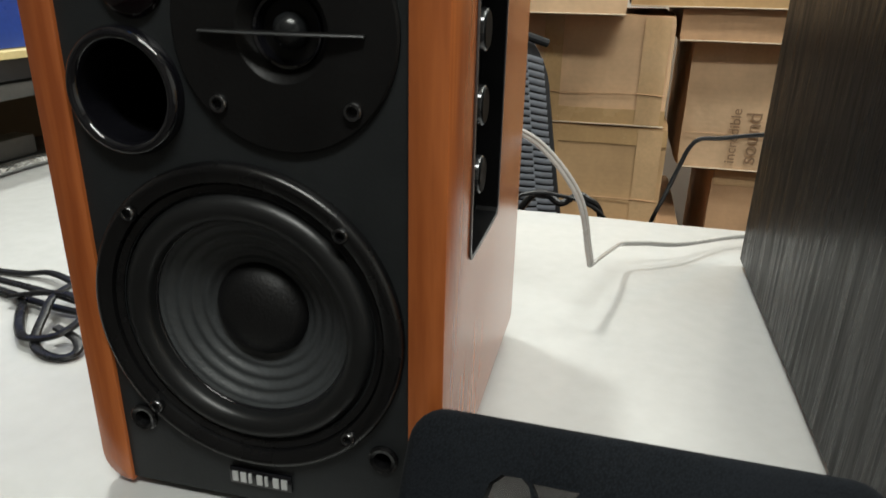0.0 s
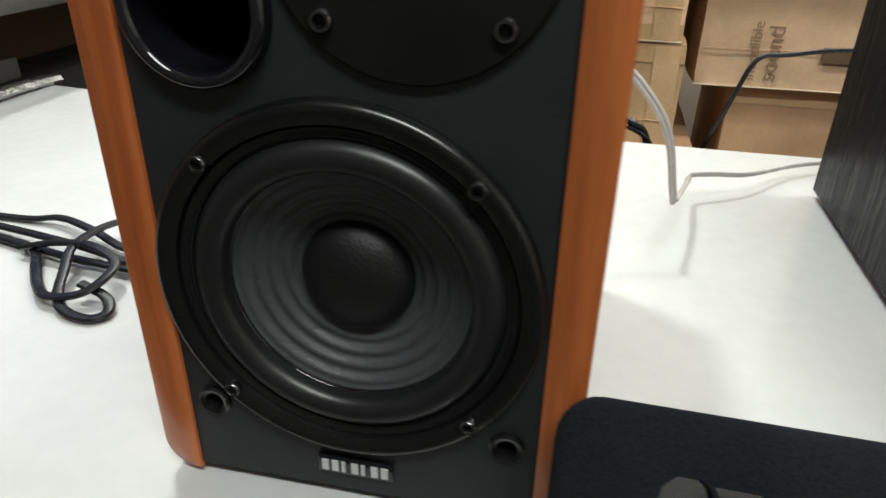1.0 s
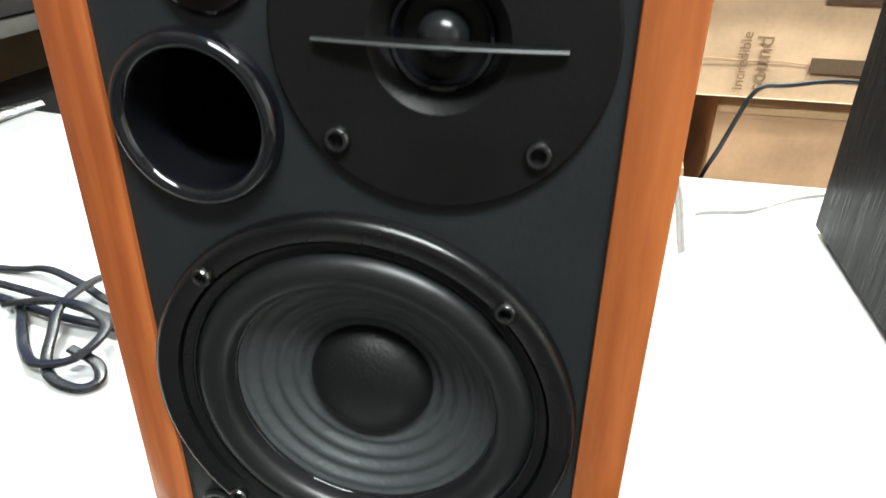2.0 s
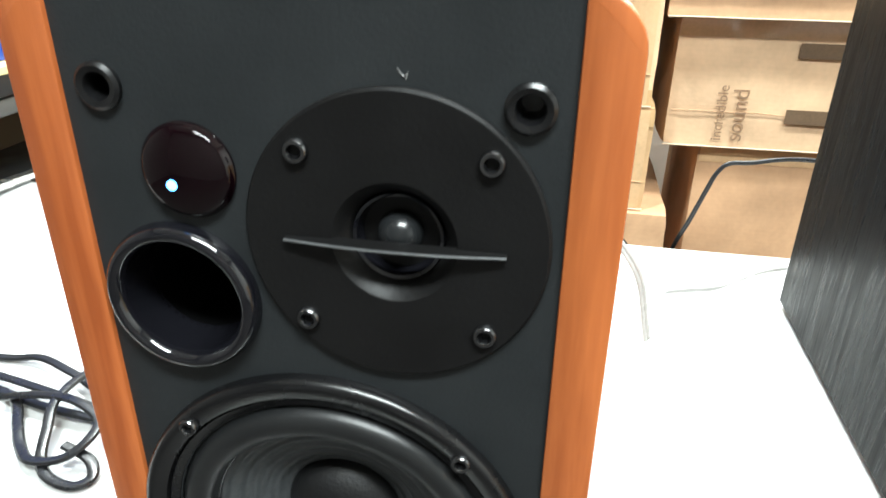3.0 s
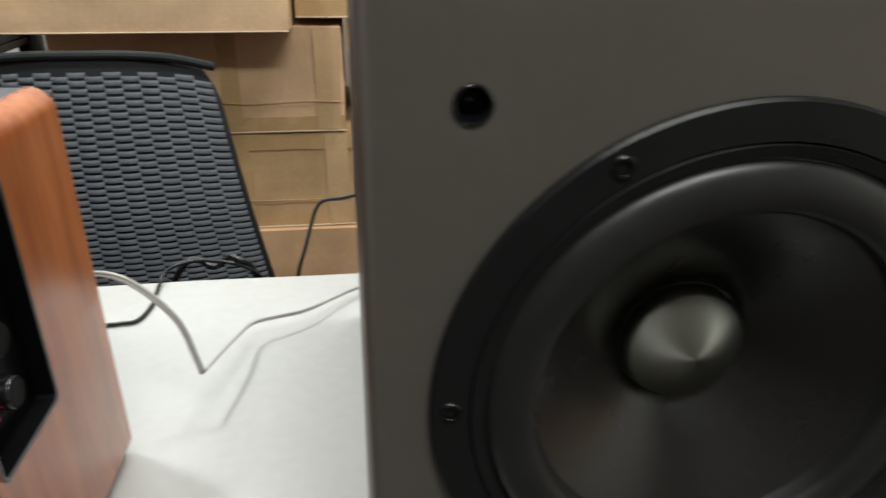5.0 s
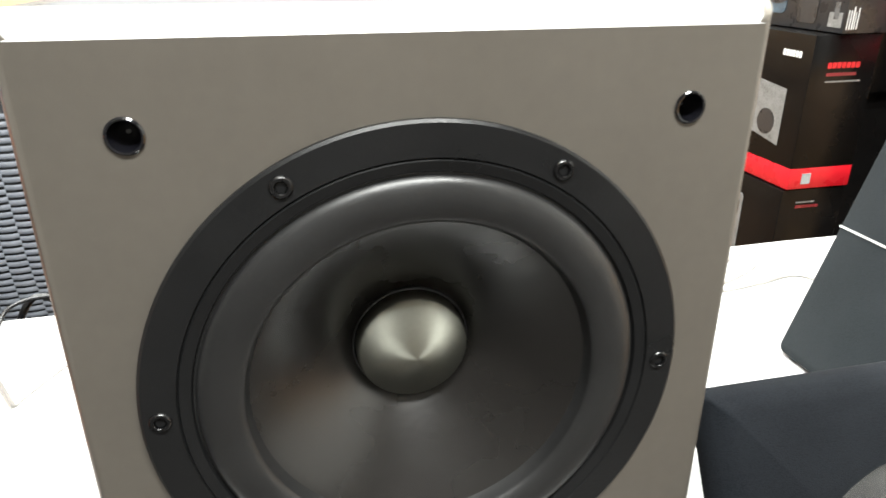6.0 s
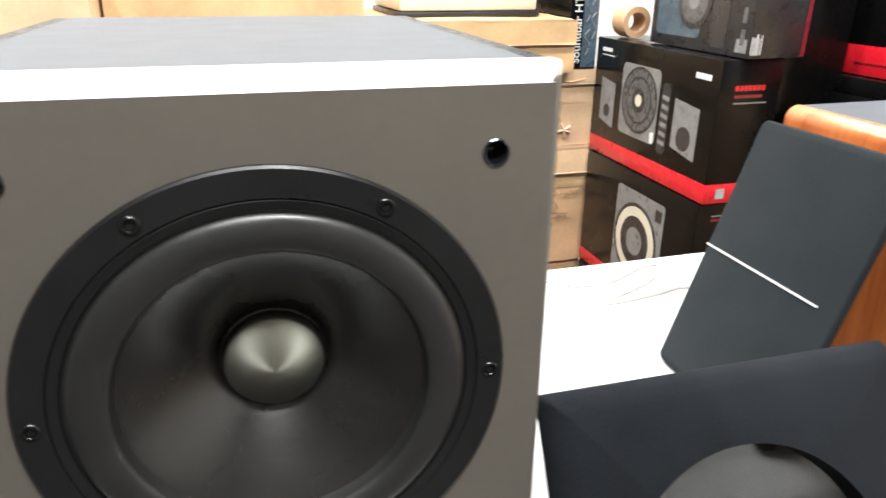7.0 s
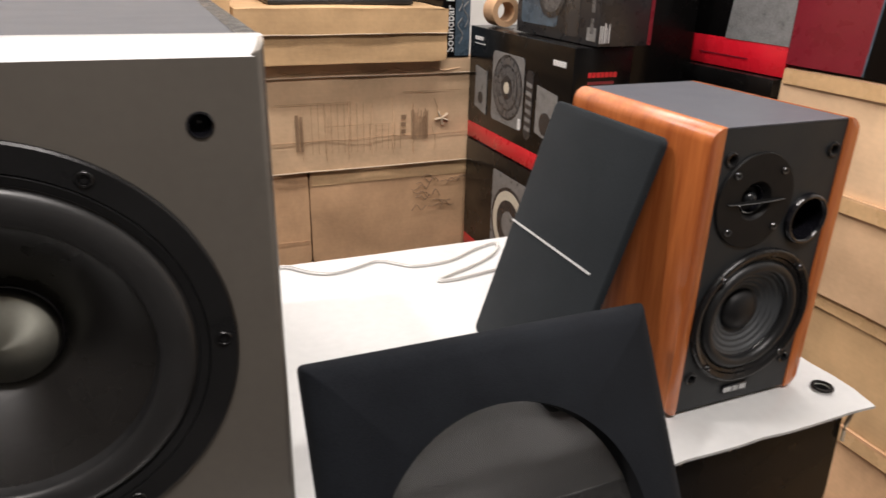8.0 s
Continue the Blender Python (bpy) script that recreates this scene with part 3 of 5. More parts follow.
    # tweeter
    tw = part("tweeter_plate", lathe([(0.0362, 0.0), (0.0362, -0.0012), (0.0355, -0.0019), (0.0150, -0.0016), (0.0138, -0.0006), (0.0100, 0.0060), (0.0094, 0.0066), (0.0, 0.0066)], twx, twz, 80), M_MATT, sp, "round black tweeter plate")
    part("waveguide_ring", lathe([(0.0116, 0.0040), (0.0110, 0.0024), (0.0102, 0.0028), (0.0092, 0.0060)], twx, twz, 48), M_GLOSS, tw)
    part("dome", lathe([(0.0058 * math.cos(radians(a)), 0.0060 - 0.0060 * math.sin(radians(a))) for a in range(0, 90, 10)] + [(0, 0.0)], twx, twz, 40), M_DOME, tw, "shiny grey tweeter dome")
    bm = bmesh.new()
    vs = []
    for i in range(17):
        u = -1 + 2 * i / 16
        x, out = twx + 0.0262 * u, -0.0030 - 0.0020 * (1 - u * u)
        vs.append([bm.verts.new((x, yy, zz)) for yy, zz in ((out, twz - 0.0008), (out, twz), (-0.0008, twz + 0.0002), (-0.0008, twz - 0.0010))])
    for a, b in zip(vs, vs[1:]):
        for i in range(4):
            bm.faces.new((a[i], a[(i + 1) % 4], b[(i + 1) % 4], b[i]))
    bm.faces.new(vs[0])
    bm.faces.new(vs[-1])
    br = part("bridge", bm, M_MATT, tw, "thin curved black bridge across the tweeter", 30)
    strip = [(twx + 0.0262 * u, -0.0032 - 0.0020 * (1 - u * u), twz - 0.0004) for u in (-1, -0.66, -0.33, 0, 0.33, 0.66, 1)]
    part("front_edge", tube(strip, 0.00034, 6, 4), M_BLADE, br, "pale grey front edge")
    for dx in (-0.0220, 0.0220):
        for dz in (-0.0218, 0.0212):
            screw(tw, twx + dx, twz + dz, -0.0018, 0.0031)
    # bass port
    pr = part("port_ring", lathe([(0.0207, 0.0)] + [(0.0182 + 0.0025 * math.cos(a), -0.0004 - 0.0042 * math.sin(a)) for a in [math.pi * i / 10 for i in range(11)]] + [(0.0158, 0.003), (0.0152, 0.010)], *port, 72), M_GLOSS, sp, "glossy black bass port ring")
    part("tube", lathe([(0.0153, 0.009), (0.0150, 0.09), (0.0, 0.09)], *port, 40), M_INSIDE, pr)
    for x, z in sock:
        socket(sp, x, z)
    if active:
        part("scuff", tube([(0.0207, -0.0002, 0.2206), (0.0216, -0.0002, 0.2194), (0.0224, -0.0002, 0.2190), (0.0231, -0.0002, 0.2198), (0.0226, -0.0002, 0.2183)], 0.00016, 5, 3), M_PICGREY, sp, "small pale scuff")
    # badge: brand mark as plain bars
    bd = part("badge", box(-0.0135, 0.0125, -0.0016, -0.0001, 0.0118, 0.0192, 0.0006), M_GLOSS, sp, "small black badge with silver marks")
    for k in range(7):
        x = -0.0119 + k * 0.0034
        part("badge_mark", box(x, x + 0.0023 - 0.0011 * (k in (2, 4)), -0.0022, -0.0016, 0.0134, 0.0176), M_SILVER, bd)
    if active:
        ir = part("receiver_window", lathe([(0.0118, 0.0), (0.0118, -0.0008), (0.0112, -0.0015)] + [(0.0112 * math.cos(radians(a)), -0.0015 - 0.0026 * math.sin(radians(a))) for a in range(10, 90, 10)] + [(0.0, -0.0041)], -0.0298 * s, 0.1946, 56), M_IR, sp, "dark red glossy receiver window with a lit blue diode")
        part("diode", lathe([(0.0013, -0.0030), (0.0013, -0.0042), (0.0, -0.0046)], -0.0324 * s, 0.1920, 18), M_LED, ir, "lit blue white diode")
        # control panel sunk into the side
        sink = 0.0092
        turn = Matrix.Translation((W_OUT * s - sink, 0, 0)) @ pose(0, 0, 0, 0, 0, 90)
        cp = part("control_panel", plate(PANEL, [], 0.0002, 0.0012), M_PANEL, sp, "sunken black control panel with knobs and red diode", 20)
        cp.matrix_basis = turn
        inner = [(0.065 + (x - 0.065) * 0.965, 0.158 + (z - 0.158) * 0.983) for x, z in PANEL]
        part("rim", plate(PANEL, [inner], -sink - 0.0004, 0.0), M_PANEL, cp, "black inner rim", 20)
        edge = [(0.065 + (x - 0.065) * 1.016, 0.158 + (z - 0.158) * 1.008) for x, z in PANEL]
        part("edge_line", plate(edge, [inner], -sink - 0.0008, -sink - 0.0002), M_GREYEDGE, cp, "thin grey edge", 20)
        for z in (0.1790, 0.1515, 0.1245):
            kn = lathe([(0.0090, 0.0), (0.0090, -0.0012), (0.0078, -0.0016), (0.0074, -0.0066), (0.0066, -0.0076), (0.0, -0.0076)], 0.0665, z, 36)
            k = part("knob", kn, M_KNOB, cp, "round black knob with a bright rim")
            part("knob_rim", lathe([(0.0071, -0.0073), (0.0075, -0.0070), (0.0077, -0.0066), (0.0077, -0.0030), (0.0074, -0.0026)], 0.0665, z, 36), M_KNOBRIM, k, "shiny grey rim")
        part("diode", lathe([(0.0012, 0.0), (0.0012, -0.0012), (0.0, -0.0018)], 0.0575, 0.1170, 14), M_REDLED, cp, "lit red diode")
    return sp


bookshelf_speaker(pose(-0.00275, 0, 0), 1, True, "cherry wood bookshelf speaker, switched on, on the white table")
bookshelf_speaker(pose(0.859, 0.0135, 0, 0, 0, 0.4), -1, False, "cherry wood bookshelf speaker without its grille, unlit")


# ---- subwoofer ----
def subwoofer():
    sw = thing("subwoofer", "large subwoofer with bronze grey front and black ash sides", "subwoofer", pose(0.3565, 0.0, 0.0004, 0, 0.2, 0))
    hw, top, deep = 0.1390, 0.3025, 0.326
    cx, cz = -0.0012, 0.1490
    holes = [circle_pts(cx, cz, 0.098, 64)] + [circle_pts(x, z, 0.0060, 24) for x, z in ((-0.1028, 0.2625), (0.1060, 0.2625), (-0.1015, 0.028), (0.1060, 0.028))]
    part("baffle", plate([(-hw + 0.005, 0.014), (hw - 0.005, 0.014), (hw - 0.005, top - 0.009), (-hw + 0.005, top - 0.009)], holes, 0.0, 0.018), M_BRONZE, sw, "bronze grey painted front board", 20)
    # mitred bevels round the front
    def rim(p, q, name, material):
        bm = bmesh.new()
        v = [bm.verts.new(c) for c in (p[0], p[1], q[1], q[0])]
        bm.faces.new(v)
        e = bmesh.ops.extrude_face_region(bm, geom=bm.faces[:])
        for g in e["geom"]:
            if isinstance(g, bmesh.types.BMVert):
                g.co.y += 0.010
        return part(name, bm, material, sw, "", 20)
    a, b = 0.005, 0.009
    i = [(-hw + a, 0, 0.014), (hw - a, 0, 0.014), (hw - a, 0, top - b), (-hw + a, 0, top - b)]
    o = [(-hw, 0.008, 0.004), (hw, 0.008, 0.004), (hw, 0.008, top), (-hw, 0.008, top)]
    tagged(rim((i[3], i[2]), (o[3], o[2]), "top_bevel", M_LITBEVEL), "bevelled top edge, overhead light put into its pale colour")
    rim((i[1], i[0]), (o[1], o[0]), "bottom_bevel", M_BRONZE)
    for k in (-1, 1):
        bm = bmesh.new()
        cols = []
        for n in range(9):
            t = math.pi / 2 * n / 8
            x, y = k * (hw - a + a * math.sin(t)), 0.008 * (1 - math.cos(t))
            up = n / 8
            cols.append([bm.verts.new((x, y, 0.014 - 0.010 * up)), bm.verts.new((x, y, top - b + b * up))])
        for p, q in zip(cols, cols[1:]):
            bm.faces.new((p[0], p[1], q[1], q[0]))
        e = bmesh.ops.extrude_face_region(bm, geom=bm.faces[:])
        for g in e["geom"]:
            if isinstance(g, bmesh.types.BMVert):
                g.co.x -= k * 0.003
                g.co.y += 0.0004
        part("side_bevel", bm, M_BRONZE, sw, "rounded bronze grey edge", 50)
    for k in (-1, 1):
        part("side_panel", box(min(k * hw, k * (hw - 0.012)), max(k * hw, k * (hw - 0.012)), 0.0086, deep, 0.004, top - 0.0005, 0.0008), M_ASH, sw, "black ash vinyl side", 20)
    part("top_panel", box(-hw + 0.0122, hw - 0.0122, 0.0185, deep, top - 0.013, top, 0.0004), M_SUBTOP, sw, "dark vinyl top, reflected light put into its grey", 20)
    part("bottom_panel", box(-hw + 0.0122, hw - 0.0122, 0.0185, deep, 0.004, 0.016), M_ASH, sw, "", 20)
    part("back_panel", box(-hw + 0.0122, hw - 0.0122, deep - 0.012, deep - 0.0005, 0.0162, top - 0.0132), M_ASH, sw, "", 20)
    for x in (-0.11, 0.11):
        for y in (0.03, deep - 0.03):
            part("foot", lathe([(0, 0), (0.012, 0), (0.012, 0.0039), (0, 0.0039)], 0, 0, 18), M_MATT, sw).matrix_basis = Matrix.Translation((x, y, 0)) @ pose(0, 0, 0, 90)
    dr = part("driver_ring", lathe([(0.1147, 0.0), (0.1147, -0.0022), (0.1135, -0.0032), (0.1005, -0.0032), (0.0999, -0.0022), (0.0992, -0.0032), (0.0950, -0.0022), (0.0942, -0.0002), (0.0938, 0.006)], cx, cz, 128), M_SUBRING, sw, "graphite grey driver ring")
    prof = [(0.0943, -0.0004)]
    for k in range(17):
        t = math.pi * k / 16
        prof.append((0.0840 + 0.0095 * math.cos(t), -0.0006 - 0.0048 * math.sin(t)))
    prof += [(0.0735, 0.004), (0.0725, 0.006)]
    part("surround", lathe(prof, cx, cz, 128), M_SUBRUBBER, dr, "wide black rubber surround")
    part("cone", lathe([(0.0745 - t * 0.0505, 0.004 + 0.0375 * t**1.08) for t in [k / 24 for k in range(25)]], cx, cz, 128), M_SUBCONE, dr, "satin black cone")
    part("phase_cap", lathe([(0.0258, 0.047), (0.0262, 0.035), (0.0258, 0.0315), (0.0249, 0.0304), (0.0016, 0.0211), (0.0, 0.0208)], cx, cz, 96), M_ALU, dr, "pointed turned aluminium cap")
    part("glue_bead", lathe([(0.0281, 0.0383), (0.0277, 0.0378), (0.0270, 0.0377), (0.0264, 0.0381), (0.0260, 0.0393)], cx, cz, 96), M_GLOSS, dr, "glossy glue bead round the cap")
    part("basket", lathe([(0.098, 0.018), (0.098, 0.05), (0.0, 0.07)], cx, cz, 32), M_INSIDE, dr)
    for k in range(6):
        t = radians(60 * k - 0.5)
        screw(dr, cx + 0.1070 * math.cos(t), cz + 0.1070 * math.sin(t), -0.0026, 0.0045, M_BLACK)
    for x, z in ((-0.1028, 0.2625), (0.1060, 0.2625), (-0.1015, 0.028), (0.1060, 0.028)):
        part("grille_socket", lathe([(0.0066, 0.0), (0.0066, -0.0006), (0.0060, -0.0011), (0.0054, -0.0009), (0.0050, 0.0002)] + [(0.0050 * math.cos(radians(c)), 0.0002 + 0.0090 * math.sin(radians(c))) for c in range(12, 90, 13)] + [(0, 0.0092)], x, z, 28), M_GLOSS, sw)
    return sw


subwoofer()


# ---- grilles taken off ----
def lean(x, y, z, back, turn=0.0):
    """Foot of a panel at (x, y, z) that leans back by so many degrees."""
    return Matrix.Translation((x, y, z)) @ pose(0, 0, 0, 0, 0, turn) @ pose(0, 0, 0, -back)


def bevelled_panel(w, h, thick, corner, bevel, holes):
    """A padded board: back rim, upright edge, sloping bevel and a front with openings right through."""
    bm = bmesh.new()
    def ring(inset, y):
        r = max(corner - inset, 0.0015)
        return [bm.verts.new((x, y, z)) for x, z in round_rect(-w / 2 + inset, w / 2 - inset, inset, h - inset, r, 6)]
    rings = [ring(0.0, -0.0012), ring(0.0, -thick + bevel * 0.8), ring(bevel * 0.35, -thick + bevel * 0.3), ring(bevel, -thick)]
    for a, b in zip(rings, rings[1:]):
        for k in range(len(a)):
            bm.faces.new((a[k], a[(k + 1) % len(a)], b[(k + 1) % len(a)], b[k]))
    fronts, backs = [], []
    for loop in holes:
        f = [bm.verts.new((x, -thick, z)) for x, z in loop]
        g = [bm.verts.new((x, -0.0012, z)) for x, z in loop]
        for k in range(len(f)):
            bm.faces.new((f[k], f[(k + 1) % len(f)], g[(k + 1) % len(f)], g[k]))
        fronts.append(f)
        backs.append(g)
    for rim, loops in ((rings[-1], fronts), (rings[0], backs)):
        edges = []
        for vs in (rim, *loops):
            for k in range(len(vs)):
                e = bm.edges.get((vs[k], vs[(k + 1) % len(vs)]))
                edges.append(e)
        bmesh.ops.triangle_fill(bm, use_beauty=True, use_dissolve=False, edges=edges)
    return bm


def leaning_grille(name, label, w, h, thick, m, holes, corner, bevel, cloth=True):
    """A grille whose back lies in the plane y = 0 before it is leaned."""
    g = thing(name, label, "speaker grille", m, "loose speaker grilles")
    part("panel", bevelled_panel(w, h, thick, corner, bevel, holes), M_FELT if holes else M_CLOTH, g, "", 50)
    if cloth:
        part("cloth", box(-w / 2 + 0.008, w / 2 - 0.008, -0.0011, -0.0003, 0.008, h - 0.008), M_SHEER, g, "sheer grey cloth stretched over the openings")
    return g


# the subwoofer's grille leans over the front edge of the table, its open back to the viewer
SUB_LEAN, SUB_H = 30, 0.258
leaning_grille("subwoofer_grille", "black felt subwoofer grille leaning on the table edge, back out", 0.258, SUB_H, 0.018,
               lean(0.634, 0.032 - SUB_H * math.sin(radians(SUB_LEAN)), 0.101 - SUB_H * math.cos(radians(SUB_LEAN)), SUB_LEAN),
               [circle_pts(-0.006, 0.112, 0.098, 64)], 0.004, 0.014)
A_LEAN, A_H, A_W = 40, 0.232, 0.142
T, L = A_H - 0.017, -A_W / 2 + 0.027
truss = [[(L + 0.001, T - 0.022), (L + 0.010, T - 0.0235), (L + 0.020, T - 0.023), (L + 0.0205, T - 0.019), (L + 0.0135, T - 0.002), (L + 0.011, T), (L + 0.005, T), (L + 0.0015, T - 0.003), (L, T - 0.010)]]
truss.append([(-x, z) for x, z in reversed(truss[0])])
for k in (-1, 0, 1):
    truss.append([(0.0225 * k - 0.0072, T - 0.001), (0.0225 * k, T - 0.0135), (0.0225 * k + 0.0072, T - 0.001)])
for k in (-0.5, 0.5):
    truss.append([(0.0225 * k - 0.0018, T - 0.0035), (0.0225 * k - 0.0085, T - 0.0235), (0.0225 * k + 0.0085, T - 0.0235), (0.0225 * k + 0.0018, T - 0.0035)])
truss.append(round_rect(L, -L, 0.025, T - 0.035, 0.010))
leaning_grille("speaker_grille", "black felt speaker grille with braces leaning on the table edge", A_W, A_H, 0.011,
               lean(0.1275, -0.003 - A_H * math.sin(radians(A_LEAN)), 0.0600 - A_H * math.cos(radians(A_LEAN)), A_LEAN, -1.5), truss, 0.012, 0.003)
gb = leaning_grille("speaker_grille", "slate cloth speaker grille with silver line leaning on wood", 0.149, 0.232, 0.008,
                    Matrix.Translation((0.7125, 0.1205, 0.0008)) @ pose(0, 0, 0, 0, 0, -90) @ pose(0, 0, 0, -18.0), [], 0.007, 0.002, False)
part("silver_line", box(-0.0745, 0.056, -0.0088, -0.0075, 0.1152, 0.1168), M_SILVER, gb, "thin silver line")


# ---- cartons along the back ----
def carton(x0, x1, y0, y1, z0, z1, tone, label, seed, tape="", flap=0.0, group="brown cartons"):
    """A brown carton. tape: 'v' upright at one end, 'e' and 't' along the top, 'b' along the foot, 'l' upright in the middle, 'r' a raw edge, 'c' a crease; flap: how far a lid flap hangs down the front."""
    c = thing("carton", label, "cardboard box", pose((x0 + x1) / 2, y0, z0), group)
    w, d, h = (x1 - x0) / 2, y1 - y0, z1 - z0 - 0.001
    part("body", rough_box(-w, w, 0, d, 0.0, h, 0.0035, seed, 12), M_BOX[tone], c, "", 50)
    if flap:
        part("flap", rough_box(-w - 0.001, w + 0.001, -0.007, -0.004, h - flap, h - 0.001, 0.0022, seed + 3, 6), M_BOX[tone], c, "lid flap folded down", 50)
        part("raw_edge", tube([(-w + 2 * w * k / 6, -0.0062, h - flap - 0.0004 + 0.0016 * noise.noise((k * 1.7, seed, 0))) for k in range(7)], 0.0014, 6, 4), M_TEAR, c, "pale raw cardboard edge")
    if "r" in tape:
        part("raw_edge", tube([(-w + 2 * w * k / 6, -0.0030, 0.0014 + 0.0014 * noise.noise((k * 1.7, seed, 5))) for k in range(7)], 0.0016, 6, 4), M_TEAR, c, "pale raw cardboard edge")
    if "c" in tape:
        zc = h * (0.30 + 0.1 * noise.noise((seed * 2.3, 0, 0)))
        part("crease", tube([(-w * 0.97 + 1.94 * w * k / 8, -0.0036, zc + 0.004 * noise.noise((k * 0.9, seed, 9))) for k in range(9)], 0.0008, 5, 3), M_BOX[1], c, "pressed crease")
    if "t" in tape:
        part("tape", strip(-w, w, h - 0.034, h - 0.004, seed), M_TAPE, c, "brown parcel tape")
    if "l" in tape:
        part("tape", strip(w * 0.12, w * 0.12 + 0.034, 0.004, h - 0.004, seed, 0.0022), M_TAPE, c, "brown parcel tape")
    if "e" in tape:
        part("tape", strip(-w * 0.98, w * 0.98, h - 0.034, h - 0.002, seed), M_PALETAPE, c, "clear parcel tape")
    if "v" in tape:
        part("tape", strip(w - 0.052, w - 0.008, 0.004, h - 0.004, seed, 0.0028), M_PALETAPE, c, "clear parcel tape")
    if "b" in tape:
        part("tape", strip(-w, w, 0.002, 0.030, seed), M_TAPE, c, "brown parcel tape")
    return c


def strip(x0, x1, z0, z1, seed, lift=0.0016, amp=0.0035):
    """Parcel tape laid on the front of a carton: it follows the dents of the board below."""
    off = Vector((seed * 3.7, seed * 1.3, seed * 2.1))
    bm = bmesh.new()
    nx, nz = max(2, int((x1 - x0) / 0.02)), max(2, int((z1 - z0) / 0.02))
    rows = []
    for j in range(nz + 1):
        row = []
        for i in range(nx + 1):
            x, z = x0 + (x1 - x0) * i / nx, z0 + (z1 - z0) * j / nz
            q = Vector((x, 0, z))
            d = noise.noise(q * 9 + off) * amp + noise.noise(q * 30 + off) * amp * 0.4
            row.append(bm.verts.new((x, -max(d, -0.001) - lift, z + 0.0012 * noise.noise((x * 14, seed, z * 3)))))
        rows.append(row)
    for a, b in zip(rows, rows[1:]):
        for i in range(nx):
            bm.faces.new((a[i], a[i + 1], b[i + 1], b[i]))
    ext = bmesh.ops.extrude_face_region(bm, geom=bm.faces[:])
    for v in ext["geom"]:
        if isinstance(v, bmesh.types.BMVert):
            v.co.y += 0.0008
    return bm


def bars(parent, x0, x1, z0, z1, n, material, y, upright=False, seed=1, name="print_bar"):
    """Unreadable print as plain bars on a front."""
    rnd = random.Random(seed)
    bm = bmesh.new()
    for k in range(n):
        if upright:
            a = x0 + (x1 - x0) * k / n
            box(a, a + (x1 - x0) / n * rnd.uniform(0.3, 0.7), y, y + 0.0004, z0, z1 - (z1 - z0) * rnd.uniform(0, 0.3), bm=bm)
        else:
            a = z0 + (z1 - z0) * k / n
            box(x0, x1 - (x1 - x0) * rnd.uniform(0, 0.4), y, y + 0.0004, a, a + (z1 - z0) / n * 0.55, bm=bm)
    return part(name, bm, material, parent)


B = 1.56
# stack behind the wooden speaker
carton(-0.366, 0.262, 1.10, B, FLOOR, -0.50, 1, "brown carton at the foot of the stack", 1)
carton(-0.366, 0.262, 1.10, B, -0.50, -0.243, 1, "plain brown carton, slightly crushed, in the back stack", 2, "c")
carton(-0.306, 0.216, 1.12, B, -0.243, -0.048, 2, "brown carton sealed with tape in the back stack", 3, "vtclr")
carton(-0.306, 0.206, 1.12, B, -0.048, 0.147, 0, "brown carton with clear tape in the back stack", 4, "vblrc")
carton(-0.340, 0.119, 1.04, B, 0.147, 0.36, 3, "pale brown carton jutting out on top of the stack", 5, "r")
carton(0.126, 0.596, 1.13, B, 0.160, 0.40, 2, "brown carton with clear tape on its lid", 6, "br")
# stack behind the subwoofer
carton(0.285, 0.66, 1.20, B, FLOOR, -0.45, 1, "brown carton at the foot of the stack", 7)
low = carton(0.316, 0.640, 1.20, B, -0.45, -0.130, 1, "crumpled brown carton low in the back stack", 8, "ec")
snd = carton(0.244, 0.640, 1.18, B, -0.130, 0.104, 3, "crushed brown carton with printed words in the back stack", 9, "ecr")
words("incredible", 0.026, M_FADED, snd, Matrix.Translation((-0.097, -0.0060, 0.014)) @ pose(0, 0, 0, 90, 0, 0) @ pose(0, 0, 0, 0, 0, 90), "lettering", "faded printed words")
words("sound", 0.040, M_FADED, snd, Matrix.Translation((-0.061, -0.0060, 0.014)) @ pose(0, 0, 0, 90, 0, 0) @ pose(0, 0, 0, 0, 0, 90), "lettering", "faded printed words")
for z in (0.052, 0.168):
    part("label_bar", box(0.007, 0.107, -0.0065, -0.0058, z, z + 0.026), M_INK, snd, "faded dark printed bar")
carton(0.216, 0.596, 1.14, B, 0.104, 0.160, 1, "flat brown carton in the back stack", 10, "r")
# stacks between the subwoofer and the black boxes
carton(0.662, 1.13, 1.16, B, FLOOR, -0.335, 1, "brown carton at the foot of the stack", 11)
carton(0.648, 0.733, 1.15, B, -0.335, -0.108, 1, "brown carton in the back stack", 12, "c")
wr = carton(0.737, 1.14, 1.15, B, -0.335, -0.108, 1, "brown carton with scribbled marks in the back stack", 13, "e")
rs = random.Random(5)
for k in range(16):
    x, z = 0.04 + 0.12 * rs.random(), 0.11 + 0.08 * rs.random()
    pts = [(x + 0.012 * i, -0.0052, z + rs.uniform(-0.010, 0.010)) for i in range(4)]
    part("marker_stroke", tube(pts, 0.0009, 5, 3), M_FADED, wr)
cd = carton(0.648, 1.141, 1.14, B, -0.108, 0.131, 3, "creased brown carton with faded print and a torn patch", 14, "cr", 0.030)
bars(cd, 0.080, 0.122, 0.060, 0.130, 13, M_FADED, -0.0050, True, 7, "barcode")
bars(cd, 0.055, 0.068, 0.075, 0.125, 3, M_FADED, -0.0050, False, 9)
bars(cd, -0.185, -0.165, 0.05, 0.13, 2, M_FADED, -0.0050, True, 15)
grid = bmesh.new()
